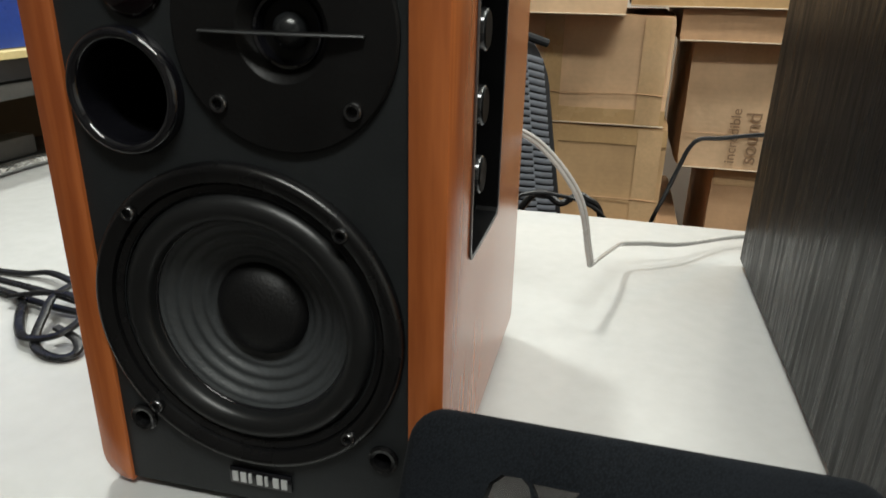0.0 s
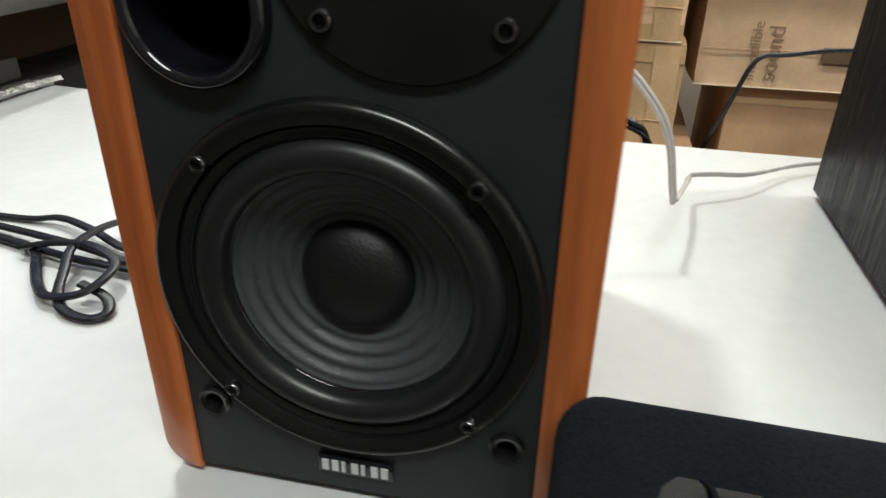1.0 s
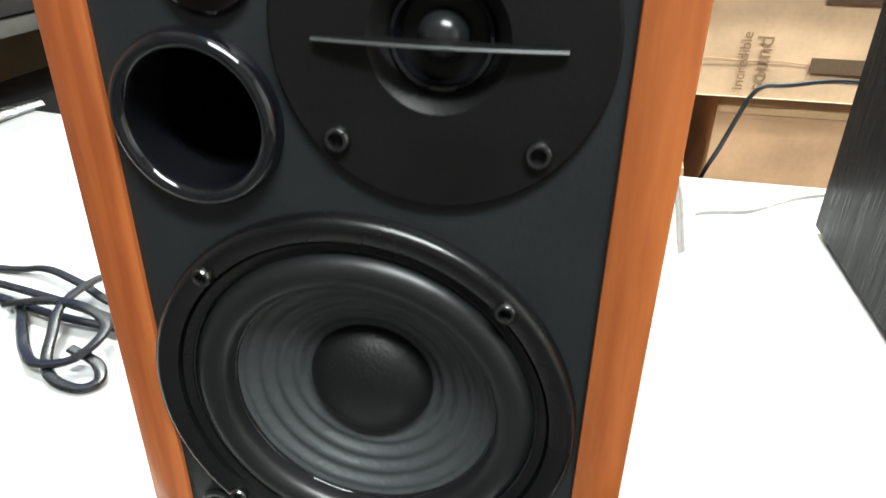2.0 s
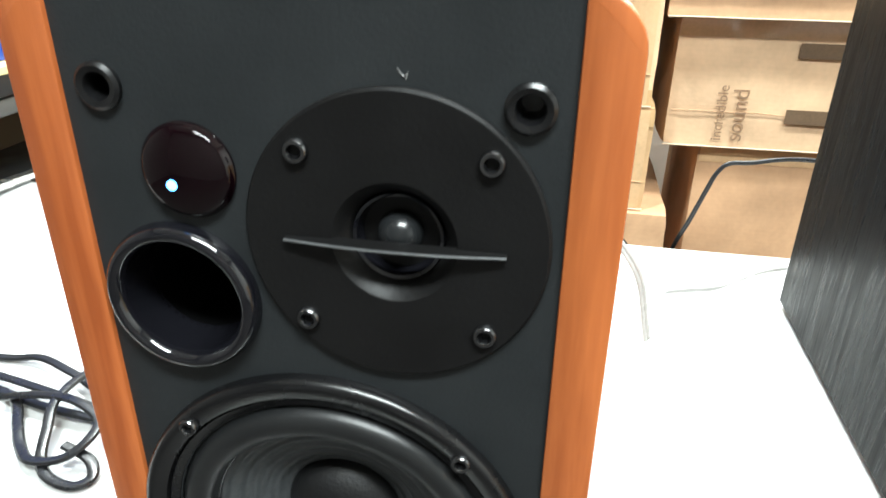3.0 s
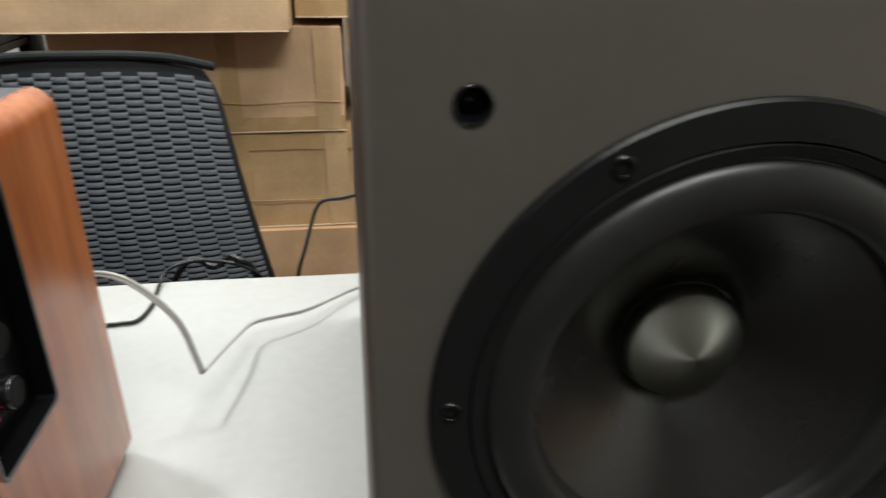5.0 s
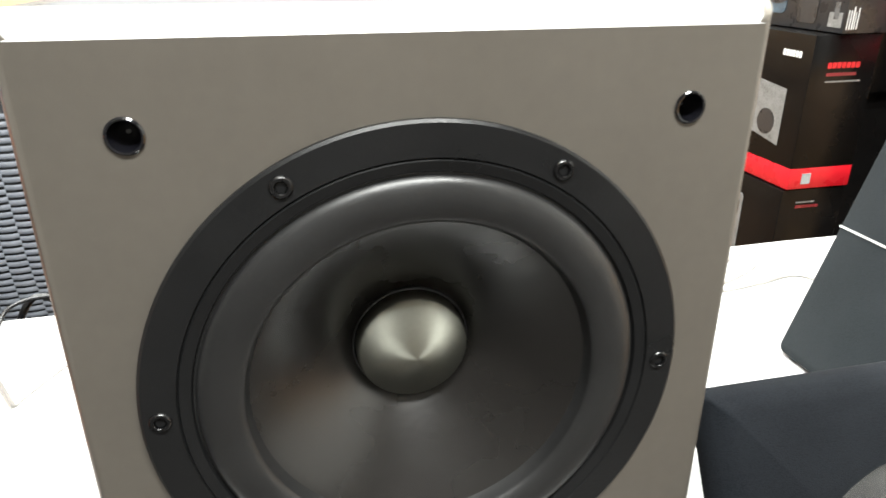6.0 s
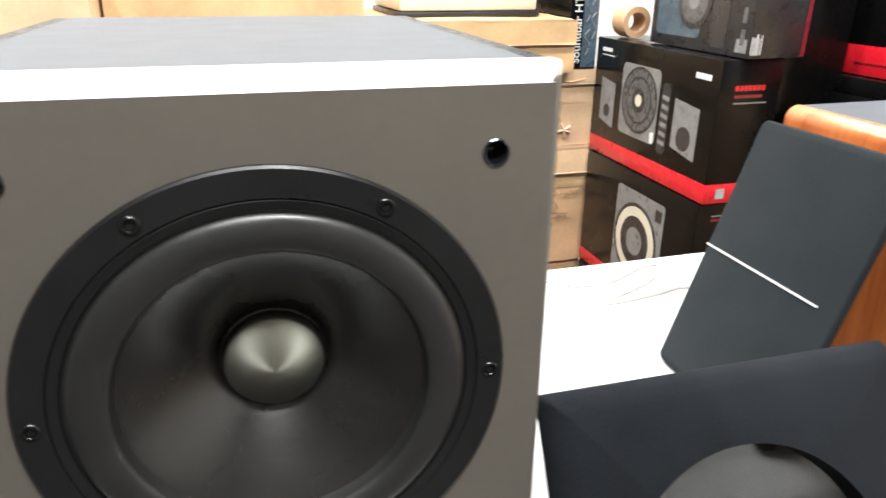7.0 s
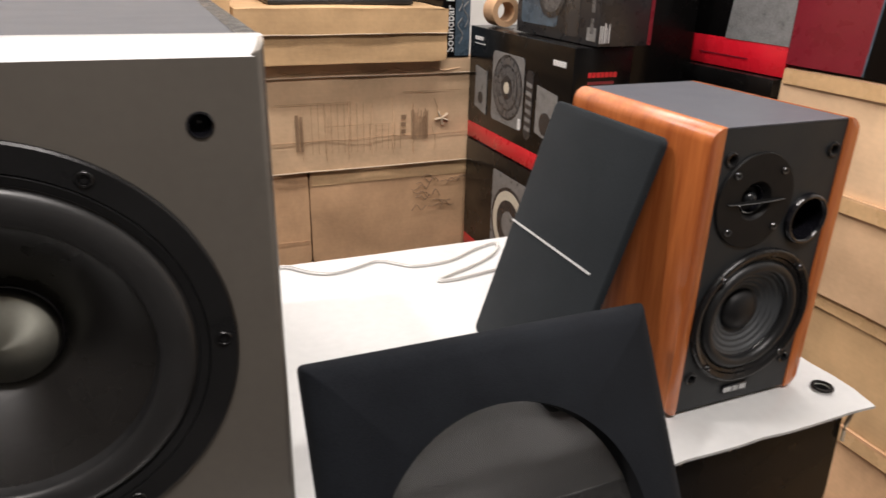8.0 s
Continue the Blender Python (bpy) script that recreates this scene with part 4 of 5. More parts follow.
for k in range(15):
    x = -0.150 + 0.0145 * k
    box(x, x + 0.0011, -0.0049, -0.0045, 0.040, 0.150 - 0.05 * (k > 8), bm=grid)
for x0, x1, z in ((-0.225, -0.06, 0.152), (-0.12, 0.03, 0.100), (-0.225, -0.16, 0.062), (0.06, 0.20, 0.168)):
    box(x0, x1, -0.0049, -0.0045, z, z + 0.0012, bm=grid)
tagged(part("printed_lines", grid, M_FAINT, cd, "faint printed lines"), kind="stuff")
for k in range(5):
    x0 = -0.215 + 0.085 * k
    part("crumple", tube([(x0, -0.0074, 0.222), (x0 + 0.03, -0.0090, 0.214 + 0.006 * noise.noise((k * 2.7, 1, 0))), (x0 + 0.07, -0.0072, 0.219)], 0.0018, 6, 4), M_BOX[3], cd, "crumpled lid fold")
for k, (dx, dz) in enumerate(((0.016, 0.010), (-0.006, 0.016), (-0.015, -0.003), (0.004, -0.015), (0.017, -0.006))):
    part("torn_paper", tube([(0.152, -0.0046, 0.105), (0.152 + dx * 0.6, -0.0052, 0.105 + dz * 0.5), (0.152 + dx, -0.0042, 0.105 + dz)], 0.0022, 6, 3, 1.6), M_TEAR, cd, "torn pale paper")
for k in range(7):
    x, z0 = -0.17 + 0.052 * k + 0.01 * noise.noise((k * 3.1, 0, 0)), 0.03 + 0.02 * noise.noise((k * 1.3, 4, 0))
    part("crease", tube([(x + 0.012 * noise.noise((i * 0.8, k, 2)), -0.0036, z0 + 0.030 * i) for i in range(5)], 0.0008, 5, 4), M_BOX[3], cd)
carton(0.60, 1.042, 1.10, B, 0.131, 0.242, 2, "long brown carton with a folded lid on the stack", 15, "", 0.050)
tray = thing("flat_case", "pale grey flat case with a dark edge, on cartons", "case", pose(0.80, 1.20, 0.2415))
part("body", box(-0.12, 0.20, 0, 0.30, 0.0, 0.010, 0.002), M_SHELF, tray)
part("lid", box(-0.115, 0.195, 0.005, 0.295, 0.011, 0.05, 0.006), M_CREAM, tray)

# ---- printed product boxes on the right ----
def faces_west(parent, x, y1, z0):
    """Places a picture on a face that looks to -x: local x runs towards the viewer (-y), local z up."""
    return Matrix.Translation((x, y1, z0)) @ pose(0, 0, 0, 0, 0, -90)


def pic(parent, outline, material, m, y=-0.0008, name="picture", label=""):
    ob = part(name, plate(outline, [], y, 0.0), material, parent, label, 20)
    ob.matrix_basis = m
    return ob


def disc(parent, cx, cz, r, material, m, y):
    ob = part("picture", plate(circle_pts(cx, cz, r, 32), [], y, 0.0), material, parent, "", 20)
    ob.matrix_basis = m
    return ob


def product_box(x0, x1, y0, y1, z0, z1, label, band=0.0, band_mat=None, body=None):
    p = thing("product_box", label, "product box", Matrix.Translation(((x0 + x1) / 2, (y0 + y1) / 2, z0)), "printed speaker boxes")
    w, d, h = (x1 - x0) / 2, (y1 - y0) / 2, z1 - z0 - 0.001
    if band:
        part("band", box(-w, w, -d, d, 0.0, band, 0.0015), band_mat or M_RED, p, "red printed band")
    lid = 0.030 if not band else 0.0
    part("body", box(-w, w, -d, d, band, h - lid, 0.0015), body or M_PRINTBLACK, p)
    if lid:
        part("lid", box(-w, w, -d, d, h - lid + 0.0004, h, 0.0015), body or M_PRINTBLACK, p)
    return p, faces_west(p, -w - 0.0004, d, 0.0), w, d, h


# main box with the pictured 2.1 speaker set
p, mw, w, d, h = product_box(1.115, 1.235, 0.700, 1.135, -0.047, 0.203, "black and red speaker set box with a printed picture", 0.036)
pic(p, round_rect(0.122, 0.262, 0.066, 0.210, 0.012), M_PICGREY, mw, -0.0006)
for r, mt, yy in ((0.066, M_PICDARK, -0.0010), (0.061, M_PICMID, -0.0013), (0.047, M_PICDARK, -0.0016), (0.043, M_PICMID, -0.0019), (0.024, M_PICDARK, -0.0022), (0.012, M_CREAM, -0.0025)):
    disc(p, 0.193, 0.142, r, mt, mw, yy)
for x0, x1 in ((0.036, 0.096), (0.316, 0.392)):
    pic(p, [(x0, 0.078), (x1, 0.066), (x1, 0.160), (x0, 0.168)], M_PICGREY, mw, -0.0006)
    disc(p, (x0 + x1) / 2, 0.100, 0.013 if x0 < 0.1 else 0.022, M_PICDARK, mw, -0.0010)
pic(p, round_rect(0.272, 0.300, 0.056, 0.190, 0.010), M_PICDARK, mw, -0.0006)
for k in range(6):
    pic(p, [(0.275, 0.075 + k * 0.017), (0.297, 0.072 + k * 0.017), (0.297, 0.080 + k * 0.017), (0.275, 0.083 + k * 0.017)], M_PICGREY, mw, -0.0010)
pic(p, round_rect(0.246, 0.258, 0.068, 0.090, 0.003), M_WHITE, mw)
for k in range(5):
    pic(p, round_rect(0.028 + 0.0085 * k, 0.034 + 0.0085 * k, 0.222, 0.230, 0.0015), M_WHITE, mw, name="logo_mark")
pic(p, [(0.028, 0.214), (0.080, 0.214), (0.080, 0.2155), (0.028, 0.2155)], M_WHITE, mw, name="print_bar")
for k in range(6):
    pic(p, round_rect(0.368 + 0.0075 * k, 0.3735 + 0.0075 * k, 0.212, 0.222, 0.0012), M_WHITE, mw, name="logo_mark")
ms = Matrix.Translation((-w, -d - 0.0004, 0.0))
for k in range(7):
    pic(p, round_rect(0.030 + 0.0086 * k, 0.0372 + 0.0086 * k, 0.198, 0.207, 0.0015), M_RED, ms, name="logo_mark")
pic(p, [(0.030, 0.186), (0.085, 0.186), (0.085, 0.191), (0.030, 0.191)], M_DARKRED, ms, name="print_bar")
pic(p, [(0.030, 0.176), (0.095, 0.176), (0.095, 0.1785), (0.030, 0.1785)], M_PICGREY, ms, name="print_bar")
pic(p, [(0.024, 0.009), (0.041, 0.009), (0.041, 0.027), (0.024, 0.027)], M_CONEPRINT, ms, name="sticker")
# box below it
p, mw, w, d, h = product_box(1.112, 1.235, 0.705, 1.130, -0.320, -0.049, "black speaker box with a pictured cream ring driver", 0.030)
pic(p, round_rect(0.150, 0.330, 0.030, 0.235, 0.008), M_PICGREY, mw, -0.0006)
for r, mt, yy in ((0.082, M_PICDARK, -0.0010), (0.074, M_CREAM, -0.0014), (0.054, M_PICDARK, -0.0018), (0.030, M_PICGREY, -0.0020)):
    disc(p, 0.235, 0.130, r, mt, mw, yy)
pic(p, round_rect(0.300, 0.322, 0.198, 0.222, 0.003), M_PICDARK, mw, -0.0010)
ms = Matrix.Translation((-w, -d - 0.0004, 0.0))
pic(p, [(0.030, 0.237), (0.075, 0.237), (0.075, 0.242), (0.030, 0.242)], M_DARKRED, ms, name="print_bar")
pic(p, [(0.030, 0.246), (0.066, 0.246), (0.066, 0.2485), (0.030, 0.2485)], M_PICGREY, ms, name="print_bar")
for z0, z1 in ((FLOOR, -0.54), (-0.54, -0.321)):
    product_box(1.112, 1.240, 0.71, 1.13, z0, z1, "plain black product box low in the stack", 0.03)
# box on top with grey pictures
p, mw, w, d, h = product_box(1.150, 1.262, 0.690, 0.985, 0.204, 0.47, "black box with printed grey driver pictures on the stack", 0, None, M_PICDARK)
pic(p, round_rect(0.02, 0.16, 0.02, 0.20, 0.01), M_STEEL, mw, -0.0006)
for r, mt, yy in ((0.050, M_PICDARK, -0.0010), (0.040, M_PICMID, -0.0014), (0.016, M_PICGREY, -0.0018)):
    disc(p, 0.135, 0.085, r, mt, mw, yy)
pic(p, round_rect(0.19, 0.235, 0.01, 0.20, 0.008), M_PICDARK, mw, -0.0008)
bars(p, -0.052, -0.030, 0.006, 0.04, 5, M_WHITE, -d - 0.0008, True, 3, "barcode")
for k in range(5):
    pic(p, [(0.272, 0.02 + k * 0.035), (0.282, 0.02 + k * 0.035), (0.282, 0.045 + k * 0.035), (0.272, 0.045 + k * 0.035)], M_PICMID, mw, -0.0010, "print_bar")
pic(p, [(0.262, 0.008), (0.290, 0.008), (0.290, 0.030), (0.262, 0.030)], M_PICGREY, mw, -0.0008, "barcode")
pic(p, [(0.003, 0.0), (0.010, 0.0), (0.010, 0.26), (0.003, 0.26)], M_DARKRED, Matrix.Translation((w - 0.012, -d - 0.0004, 0.002)), name="print_bar")
product_box(1.264, 1.40, 0.74, 1.10, 0.10, 0.44, "plain black product box on the stack")
product_box(1.264, 1.385, 0.76, 1.10, FLOOR, 0.099, "plain black product box in the stack")
# upright soundbar box
sb = thing("soundbar_box", "dark blue upright box with white lettering on the cartons", "product box", pose(1.085, 1.142, 0.1315))
part("body", box(-0.037, 0.030, 0, 0.40, 0, 0.46, 0.0015), M_PRINTBLACK, sb)
part("picture", box(-0.006, 0.0295, -0.0008, 0, 0.004, 0.456), M_STEEL, sb, "blue grey printed swirl")
rs = random.Random(8)
for k in range(7):
    x, z = rs.uniform(0.0, 0.018), 0.03 + 0.035 * k
    part("print_swirl", tube([(x, -0.0012, z), (x + 0.008, -0.0012, z + 0.02), (x - 0.004, -0.0012, z + 0.04), (x + 0.006, -0.0012, z + 0.055)], 0.0016, 5, 4), M_PICGREY, sb)
words("Soundbar HT-23", 0.026, M_WHITE, sb, Matrix.Translation((-0.010, -0.0008, 0.012)) @ pose(0, 0, 0, 90, 0, 0) @ pose(0, 0, 0, 0, 0, 90), "lettering", "white printed word")
roll = thing("tape_roll", "brown cardboard tape roll lying on the boxes", "tape roll", pose(1.165, 1.065, 0.203))
part("core", lathe([(0.020, 0.0), (0.032, 0.0), (0.032, 0.05), (0.020, 0.05), (0.020, 0.0)], 0, 0.032, 32), M_BOX[1], roll)

# wall of boxes further right
p, mw, w, d, h = product_box(1.405, 1.62, 0.522, 0.855, 0.168, 0.46, "black product box with a wide red band and sticker", 0.051)
pic(p, [(0.018, 0.010), (0.058, 0.010), (0.058, 0.040), (0.018, 0.040)], M_WHITE, mw, name="sticker")
pic(p, [(0.022, 0.014), (0.052, 0.014), (0.052, 0.032), (0.022, 0.032)], M_PICGREY, mw, -0.0010, "barcode")
pic(p, [(0.060, 0.026), (0.092, 0.026), (0.092, 0.036), (0.060, 0.036)], M_WHITE, mw, name="sticker")
pic(p, [(0.13, 0.020), (0.25, 0.020), (0.25, 0.022), (0.13, 0.022)], M_DARKRED, mw, name="print_bar")
pic(p, [(0.19, 0.050), (0.355, 0.050), (0.355, 0.27), (0.21, 0.27)], M_PICGREY, mw, -0.0006)
p, mw, w, d, h = product_box(1.388, 1.62, 0.525, 0.930, -0.10, 0.167, "long black product box with a worn lid")
product_box(1.388, 1.62, 0.525, 0.930, FLOOR, -0.101, "plain black product box low in the stack")
p, mw, w, d, h = product_box(1.402, 1.62, 0.24, 0.520, 0.190, 0.46, "dark red and black printed box on the cartons", 0, None, M_PRINTBLACK)
pic(p, [(0.002, 0.002), (0.140, 0.002), (0.155, 0.266), (0.002, 0.266)], M_DARKRED, mw, -0.0006)
pic(p, [(0.140, 0.002), (0.143, 0.002), (0.158, 0.266), (0.155, 0.266)], M_STEEL, mw, -0.0008, "print_bar")


def side_carton(y0, y1, z0, z1, x, tone, seed, label):
    c = thing("carton", label, "cardboard box", pose(x, y0, z0), "brown cartons")
    part("body", rough_box(0, 0.25, 0, y1 - y0, 0, z1 - z0 - 0.001, 0.0035, seed, 6), M_BOX[tone], c, "", 50)
    part("tape", rough_box(-0.0048, -0.0040, 0.004, y1 - y0 - 0.004, z1 - z0 - 0.026, z1 - z0 - 0.003, 0.0008, seed, 4), M_OCHRETAPE, c, "clear parcel tape along the edge")
    return c


lv = [FLOOR, -0.55, -0.345, -0.150, 0.018, 0.188]
for k, (z0, z1) in enumerate(zip(lv, lv[1:])):
    side_carton(0.08 + 0.015 * (k % 2), 0.522, z0, z1, 1.400 + 0.006 * (k % 3), (2, 1, 2, 0, 3)[k], 30 + k, "ochre carton with taped edges in the side stack")
    side_carton(-0.45, 0.074, z0, z1, 1.395 + 0.006 * (k % 2), (1, 2, 0, 2, 2)[k], 40 + k, "ochre carton with taped edges in the side stack")

# ---- chair behind the table ----
def chair():
    c = thing("office_chair", "grey woven mesh office chair behind the table", "chair", pose(0, 0, FLOOR))
    # backrest: woven slats across a curved shell
    def edge(z):
        """Half width and forward bow of the back at a height over the table."""
        t = (z + 0.30) / 0.43
        return 0.255 - 0.068 * t, -0.02 * math.sin(math.pi * t)
    cx, y0 = -0.189, 0.90
    shell = bmesh.new()
    rows = []
    for i in range(25):
        z = -0.30 + 0.43 * i / 24
        hw, bow = edge(z)
        rnd = 0.02 * max(0, (i - 20) / 4) ** 2
        rows.append([shell.verts.new((cx + (hw - rnd * 1.0) * u, y0 + 0.05 * u * u + bow + 0.012, z - FLOOR - 0.025 * abs(u) ** 3 * (i / 24))) for u in [-1 + 2 * j / 20 for j in range(21)]])
    for a, b in zip(rows, rows[1:]):
        for j in range(20):
            shell.faces.new((a[j], a[j + 1], b[j + 1], b[j]))
    e = bmesh.ops.extrude_face_region(shell, geom=shell.faces[:])
    for v in e["geom"]:
        if isinstance(v, bmesh.types.BMVert):
            v.co.y += 0.014
    back = part("backrest", shell, M_CHAIRDARK, c, "dark chair back", 60)
    # weave: short raised dashes in offset columns
    bm = bmesh.new()
    n_rows, pitch = 33, 0.0120
    for i in range(n_rows):
        z = -0.285 + i * pitch
        hw, bow = edge(z)
        cols = 15
        for k in range(cols):
            u0 = -0.97 + 1.94 * k / cols
            u1 = u0 + 1.94 / cols * 1.03
            dz = 0.5 * pitch if k % 2 else 0.0
            pts = []
            for s in range(5):
                u = u0 + (u1 - u0) * s / 4
                bulge = 0.0030 * math.sin(math.pi * s / 4)
                pts.append(Vector((cx + hw * u, y0 + 0.05 * u * u + bow + 0.010 - bulge, z + dz - FLOOR - 0.025 * abs(u) ** 3 * ((z + 0.30) / 0.43))))
            lo = [bm.verts.new(q + Vector((0, 0, -0.0041))) for q in pts]
            mid = [bm.verts.new(q + Vector((0, -0.0013, 0))) for q in pts]
            hi = [bm.verts.new(q + Vector((0, 0, 0.0041))) for q in pts]
            for s in range(4):
                bm.faces.new((lo[s], lo[s + 1], mid[s + 1], mid[s]))
                bm.faces.new((mid[s], mid[s + 1], hi[s + 1], hi[s]))
    wv = part("woven_slats", bm, M_CHAIR, back, "grey woven strips", 60)
    tagged(wv, kind="stuff")
    hw, bow = edge(0.13)
    top = [(cx + (hw + 0.004) * u, y0 + 0.05 * u * u + 0.012, 0.133 - FLOOR - 0.028 * abs(u) ** 3) for u in (-1, -0.7, -0.35, 0, 0.35, 0.7, 1)]
    part("top_rail", tube(top, 0.007, 10, 6), M_CHAIRDARK, c, "dark top edge")
    part("seat", box(cx - 0.23, cx + 0.23, 0.93, 1.08, 0.40, 0.46, 0.02, 3), M_CHAIRDARK, c)
    part("column", lathe([(0, 0.05), (0.03, 0.05), (0.03, 0.40), (0, 0.40)], 0, 0, 20), M_SHELF, c).matrix_basis = Matrix.Translation((cx, 1.0, 0)) @ pose(0, 0, 0, 90)
    for k in range(5):
        a = radians(72 * k + 20)
        part("leg", tube([(cx, 1.0, 0.07), (cx + 0.09 * math.cos(a), 1.0 + 0.07 * math.sin(a), 0.05), (cx + 0.17 * math.cos(a), 1.0 + 0.09 * math.sin(a), 0.016)], 0.016, 8, 4), M_SHELF, c)
    part("stem", tube([(cx, 0.955, 0.42), (cx, 0.945, 0.47), (cx, 0.925, 0.52)], 0.02, 8, 4), M_SHELF, c)


chair()

# ---- shelf on the left ----
sh = thing("steel_shelf", "black steel shelf with a yellow board, loaded with boxes", "shelf")
SX = -0.445
part("board", rough_box(SX - 0.42, SX + 0.004, 0.02, 1.44, 0.1185, 0.1250, 0.0012, 50, 8), M_BOARD, sh, "pale yellow shelf board")
part("beam", box(SX - 0.03, SX, 0.02, 1.44, 0.098, 0.1180, 0.002), M_SHELF, sh, "black steel edge beam")
part("lower_beam", box(SX - 0.03, SX - 0.004, 0.02, 1.44, 0.080, 0.0955, 0.002), M_GREYMETAL, sh)
part("back_board", box(SX - 0.42, SX - 0.41, 0.02, 1.44, FLOOR, 0.115), M_DARKBROWN, sh, "dark brown back board")
part("inner_board", box(SX - 0.40, SX - 0.12, 0.03, 1.43, 0.008, 0.079), M_DARKBROWN, sh, "dark brown panel below the shelf")
part("lower_shelf", box(SX - 0.42, SX - 0.045, 0.02, 1.44, -0.020, 0.0075), M_SHELF, sh)
for y in (0.03, 1.40):
    part("post", box(SX - 0.028, SX + 0.012, y, y + 0.04, FLOOR, 1.1, 0.002), M_SHELF, sh, "black steel post")
    part("post", box(SX - 0.42, SX - 0.38, y, y + 0.04, FLOOR, 1.1, 0.002), M_SHELF, sh, "black steel post")
foil = thing("foil_strip", "crumpled silver foil strip at the end of the table", "foil", pose(0, 0, 0))
part("strip", tube([(-0.485, 0.30, 0.004), (-0.487, 0.38, 0.006), (-0.486, 0.43, 0.005), (-0.482, 0.455, 0.004)], 0.005, 7, 5, 2.0), M_FOIL, foil)
bx = thing("metal_box", "grey metal strip lying at the shelf foot", "metal strip", pose(-0.52, 0.20, 0.0076))
part("body", box(-0.010, 0.016, 0, 0.235, 0.0, 0.022, 0.003), M_GREYMETAL, bx)


def shelf_box(y0, y1, h, body, label):
    s = thing("product_box", label, "product box", Matrix.Translation((SX - 0.20, (y0 + y1) / 2, 0.1262)), "boxes on the shelf")
    d = (y1 - y0) / 2
    part("body", box(-0.19, 0.185, -d, d, 0, h, 0.002), body, s)
    return s, Matrix.Translation((0.1855, -d, 0)) @ pose(0, 0, 0, 0, 0, 90), d


s, me_, d = shelf_box(0.20, 0.765, 0.34, M_WHITE, "white and blue product box with a red tag and pictured speakers")
pic(s, [(0.0, 0.0), (0.267, 0.0), (0.330, 0.338), (0.0, 0.338)], M_BLUE, me_, -0.0006)
tag = pic(s, [(0.292, 0.013), (0.330, 0.013), (0.328, 0.048), (0.316, 0.058), (0.292, 0.060)], M_REDTAG, me_, -0.0012, "red_tag")
words("1", 0.042, M_WHITE, s, me_ @ Matrix.Translation((0.300, -0.0016, 0.030)) @ pose(0, 0, 0, 90), "lettering", "white printed numeral")
bars(s, 0.0, 0.028, 0, 0.012, 2, M_PINK, 0, False, 2).matrix_basis = me_ @ Matrix.Translation((0.298, -0.0018, 0.016))
pic(s, [(0.336, 0.012), (0.386, 0.040), (0.374, 0.056), (0.331, 0.034)], M_BLUE, me_, -0.0008)
pic(s, [(0.340, 0.012), (0.545, 0.012), (0.540, 0.05), (0.400, 0.060)], M_PICGREY, me_, -0.0006)
for cx, cz, r, mt, yy in ((0.425, 0.088, 0.054, M_PICDARK, -0.0010), (0.425, 0.088, 0.048, M_CONEPRINT, -0.0014), (0.425, 0.090, 0.036, M_STEEL, -0.0018), (0.427, 0.092, 0.031, M_CONEPRINT, -0.0022)):
    disc(s, cx, cz, r, mt, me_, yy)
pic(s, [(0.378, 0.034), (0.392, 0.042), (0.470, 0.040), (0.480, 0.026), (0.484, 0.100), (0.380, 0.075)], M_PICDARK, me_, -0.0008)
pic(s, round_rect(0.496, 0.532, 0.032, 0.150, 0.014), M_GOLD, me_, -0.0012)
pic(s, [(0.285, 0.0), (0.560, 0.0), (0.560, 0.024), (0.285, 0.010)], M_PINK, me_, -0.0009)
pic(s, [(0.548, 0.0), (0.563, 0.0), (0.548, 0.33), (0.528, 0.33)], M_SHELF, me_, -0.0012)
s, me_, d = shelf_box(0.772, 1.33, 0.30, M_WHITE, "plain white product box with pale pink print")
pic(s, [(0.02, 0.012), (0.50, 0.012), (0.50, 0.020), (0.02, 0.020)], M_PINK, me_, -0.0006, "print_bar")
pic(s, round_rect(0.33, 0.40, 0.05, 0.085, 0.01), M_RED, me_, -0.0008, "logo_mark")
pic(s, round_rect(0.16, 0.17, 0.10, 0.28, 0.003), M_PICGREY, me_, -0.0006, "print_bar")

# ---- cables ----
def cable(name, label, pts, r, material, wide=1.0, category="cable", strands=1, gap=0.0024):
    c = thing(name, label, category)
    for k in range(strands):
        part("strand", tube([(x + gap * k * 0.7, y + gap * k * 0.3, z + gap * k * 0.6) for x, y, z in pts], r, 8, 8, wide), material, c)
    return c


cable("speaker_wire", "clear twin speaker wire hanging from speaker to subwoofer",
      [(0.020, 0.174, 0.095), (0.045, 0.192, 0.116), (0.071, 0.200, 0.110), (0.098, 0.200, 0.080), (0.1075, 0.200, 0.045), (0.1095, 0.201, 0.037), (0.113, 0.212, 0.036), (0.122, 0.250, 0.030), (0.130, 0.290, 0.020),
       (0.148, 0.302, 0.018), (0.172, 0.318, 0.014), (0.212, 0.362, 0.008), (0.25, 0.375, 0.012), (0.29, 0.355, 0.04), (0.30, 0.334, 0.06)], 0.0012, M_WIRE, 1.0, "wire", 2)
cable("power_cable", "black power cable running behind the speaker over the table edge",
      [(-0.03, 0.172, 0.05), (-0.025, 0.25, 0.010), (-0.005, 0.325, 0.0022), (0.012, 0.334, 0.0022), (0.027, 0.338, 0.0022), (0.033, 0.365, 0.0022), (0.031, 0.395, 0.003), (0.036, 0.420, 0.010), (0.065, 0.432, 0.012), (0.11, 0.436, -0.002), (0.14, 0.45, -0.05)], 0.0019, M_CABLE)
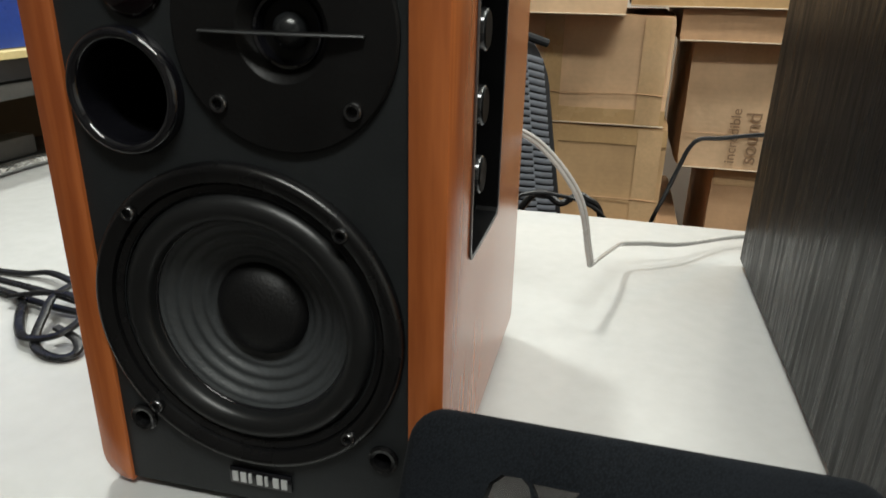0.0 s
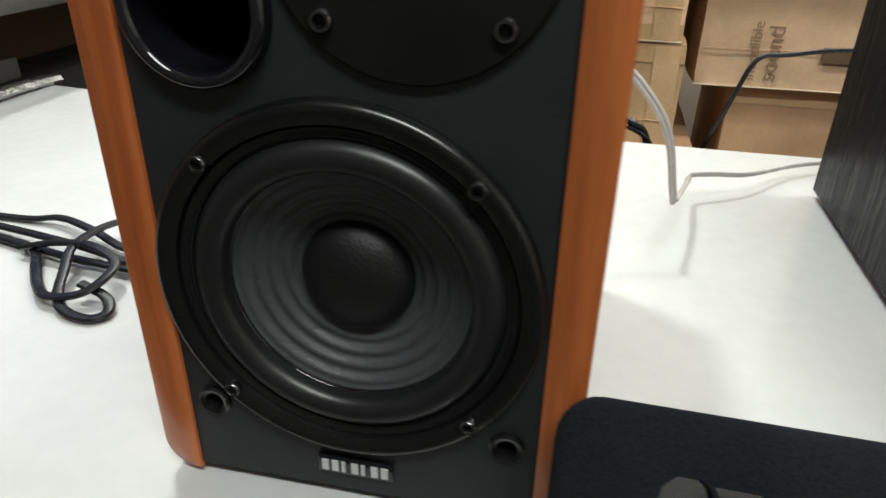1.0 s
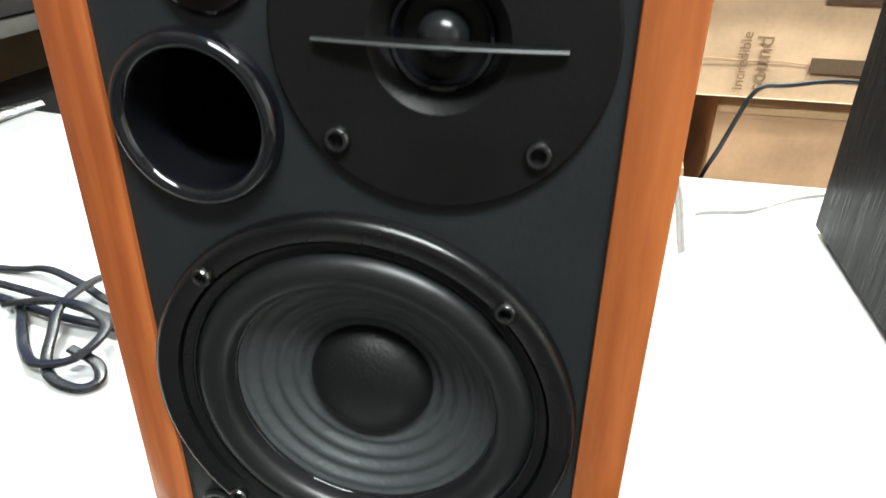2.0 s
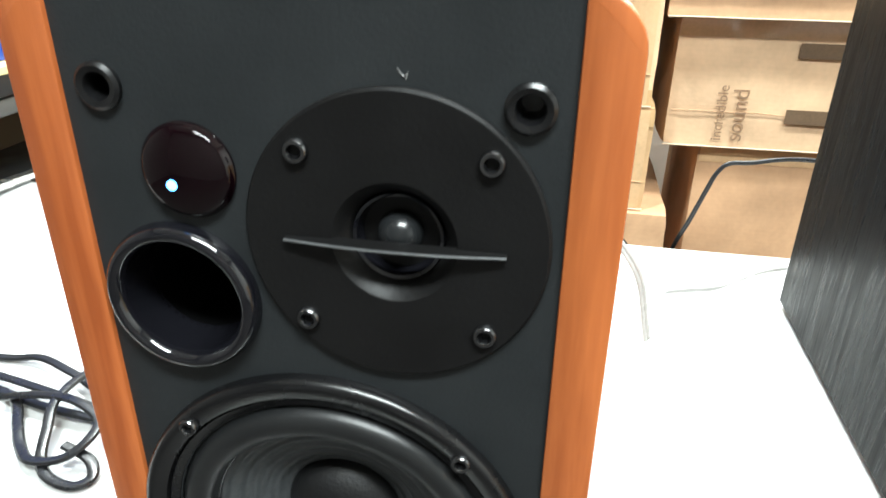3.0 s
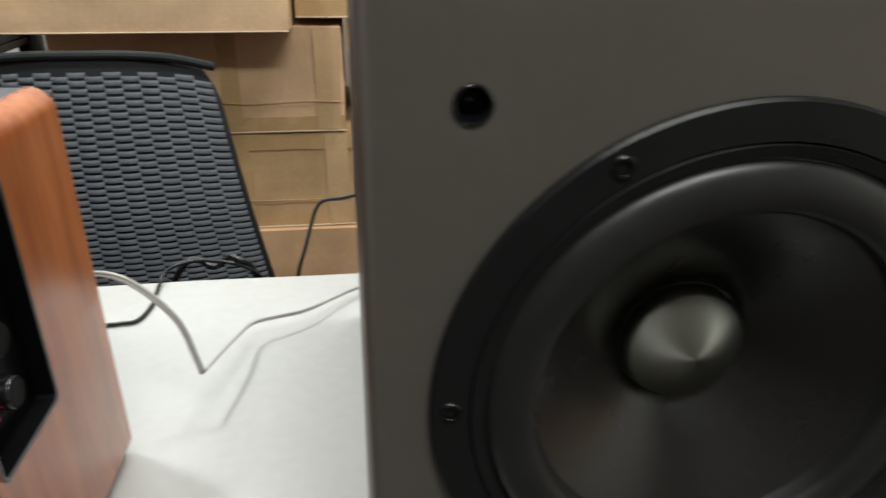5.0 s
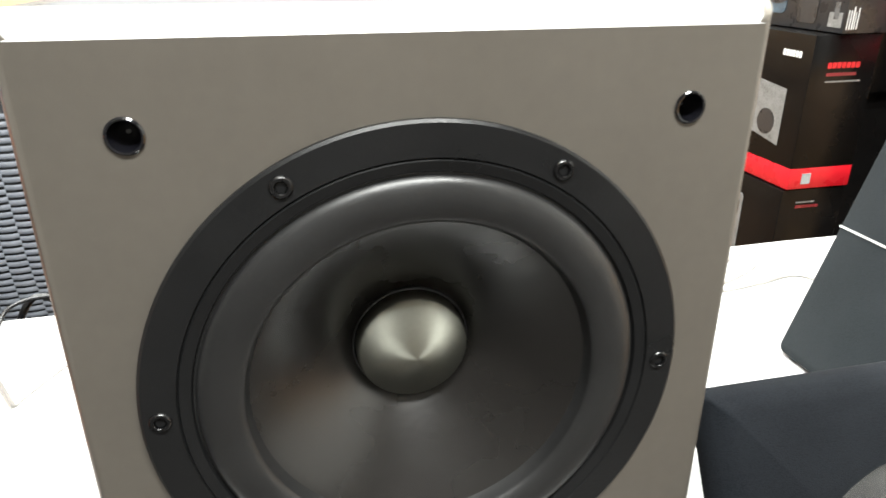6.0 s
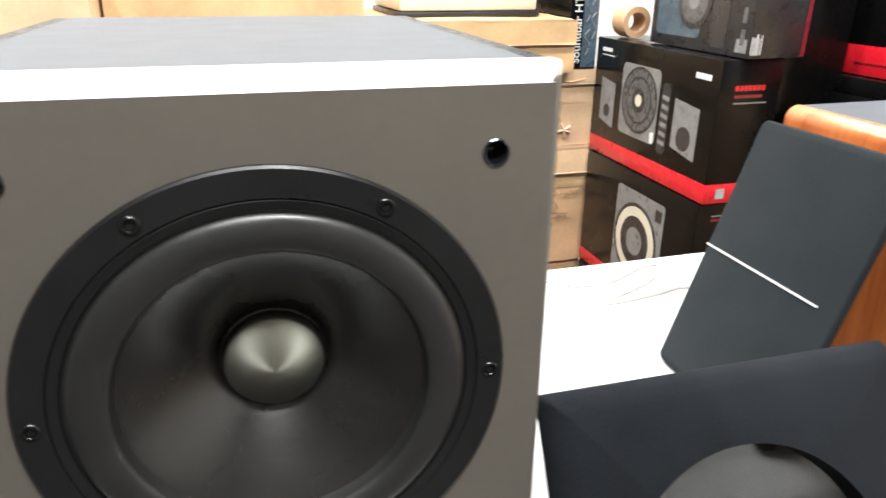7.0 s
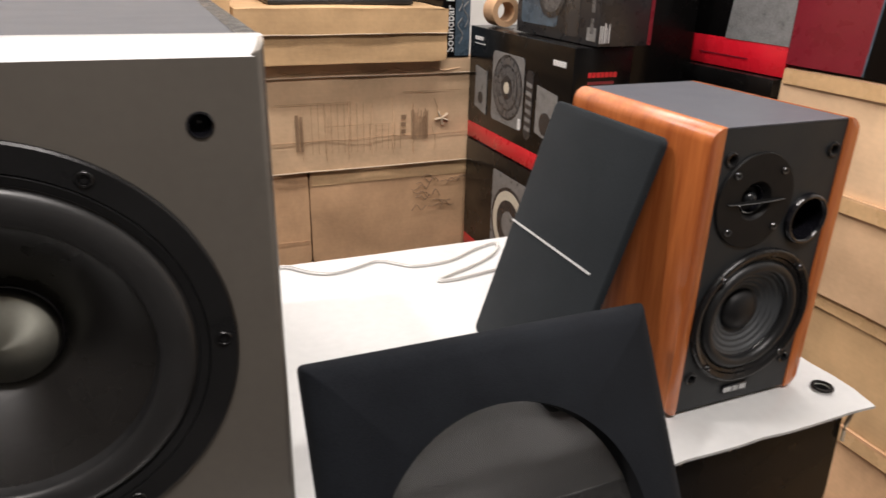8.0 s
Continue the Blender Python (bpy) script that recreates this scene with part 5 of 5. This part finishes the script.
cable("power_cable", "crumpled black cable bundle behind the table edge",
      [(0.02, 0.435, -0.04), (0.045, 0.436, 0.004), (0.060, 0.440, 0.009), (0.075, 0.437, 0.002), (0.090, 0.442, 0.010), (0.100, 0.437, 0.008), (0.112, 0.442, -0.006), (0.12, 0.45, -0.06)], 0.0034, M_CABLE)
cable("black_cable", "thin black cable hanging from the subwoofer past the cartons",
      [(0.300, 0.333, 0.105), (0.275, 0.385, 0.090), (0.237, 0.420, 0.0815), (0.205, 0.420, 0.0765), (0.188, 0.420, 0.0745), (0.180, 0.420, 0.066), (0.1745, 0.421, 0.050), (0.166, 0.423, 0.022), (0.158, 0.428, -0.004), (0.150, 0.44, -0.05)], 0.0019, M_CABLE)
cord = thing("mains_cable", "tangled flat black mains cable on the white table", "cable")
z = 0.0020


def strand(*pts):
    part("strand", tube(pts, 0.0017, 8, 8, 1.7), M_CABLE, cord)


strand((-0.030, 0.172, 0.03), (-0.070, 0.185, 0.010), (-0.120, 0.160, z), (-0.175, 0.136, 0.004), (-0.213, 0.147, 0.008), (-0.245, 0.160, 0.006), (-0.276, 0.161, z), (-0.36, 0.165, z), (-0.44, 0.19, z))
strand((-0.075, 0.125, z), (-0.120, 0.118, z), (-0.168, 0.120, 0.006), (-0.205, 0.126, 0.009), (-0.259, 0.140, 0.006), (-0.34, 0.158, z), (-0.43, 0.17, z))
strand((-0.075, 0.108, z), (-0.110, 0.112, z), (-0.160, 0.116, 0.004), (-0.205, 0.119, 0.005), (-0.25, 0.130, 0.004), (-0.33, 0.150, z))
strand((-0.165, 0.235, z), (-0.185, 0.190, z), (-0.198, 0.150, 0.013), (-0.200, 0.118, 0.015), (-0.193, 0.098, 0.010), (-0.186, 0.083, 0.005), (-0.176, 0.075, 0.003), (-0.162, 0.073, z), (-0.156, 0.079, 0.003), (-0.162, 0.087, 0.006), (-0.178, 0.091, 0.009))
strand((-0.300, 0.138, z), (-0.255, 0.133, z), (-0.232, 0.122, 0.005), (-0.214, 0.102, 0.006), (-0.203, 0.090, 0.005), (-0.190, 0.081, 0.006), (-0.174, 0.083, 0.008), (-0.166, 0.093, 0.012), (-0.168, 0.106, 0.015), (-0.188, 0.115, 0.017), (-0.214, 0.120, 0.013), (-0.24, 0.122, 0.006))
z = 0.0014
cable("speaker_wire", "clear twin speaker wire lying slack on the table",
      [(0.43, 0.329, 0.06), (0.48, 0.350, 0.02), (0.53, 0.395, z), (0.557, 0.404, z), (0.582, 0.380, z), (0.605, 0.369, z), (0.635, 0.376, z), (0.664, 0.386, z), (0.685, 0.370, z), (0.703, 0.357, z), (0.747, 0.359, z), (0.795, 0.384, z), (0.825, 0.390, z), (0.805, 0.360, z), (0.765, 0.335, z), (0.725, 0.318, z), (0.714, 0.310, z), (0.735, 0.308, z), (0.779, 0.315, z), (0.83, 0.32, z), (0.858, 0.25, z), (0.862, 0.200, 0.04), (0.862, 0.185, 0.06)], 0.0013, M_WIRE, 1.0, "wire", 2)
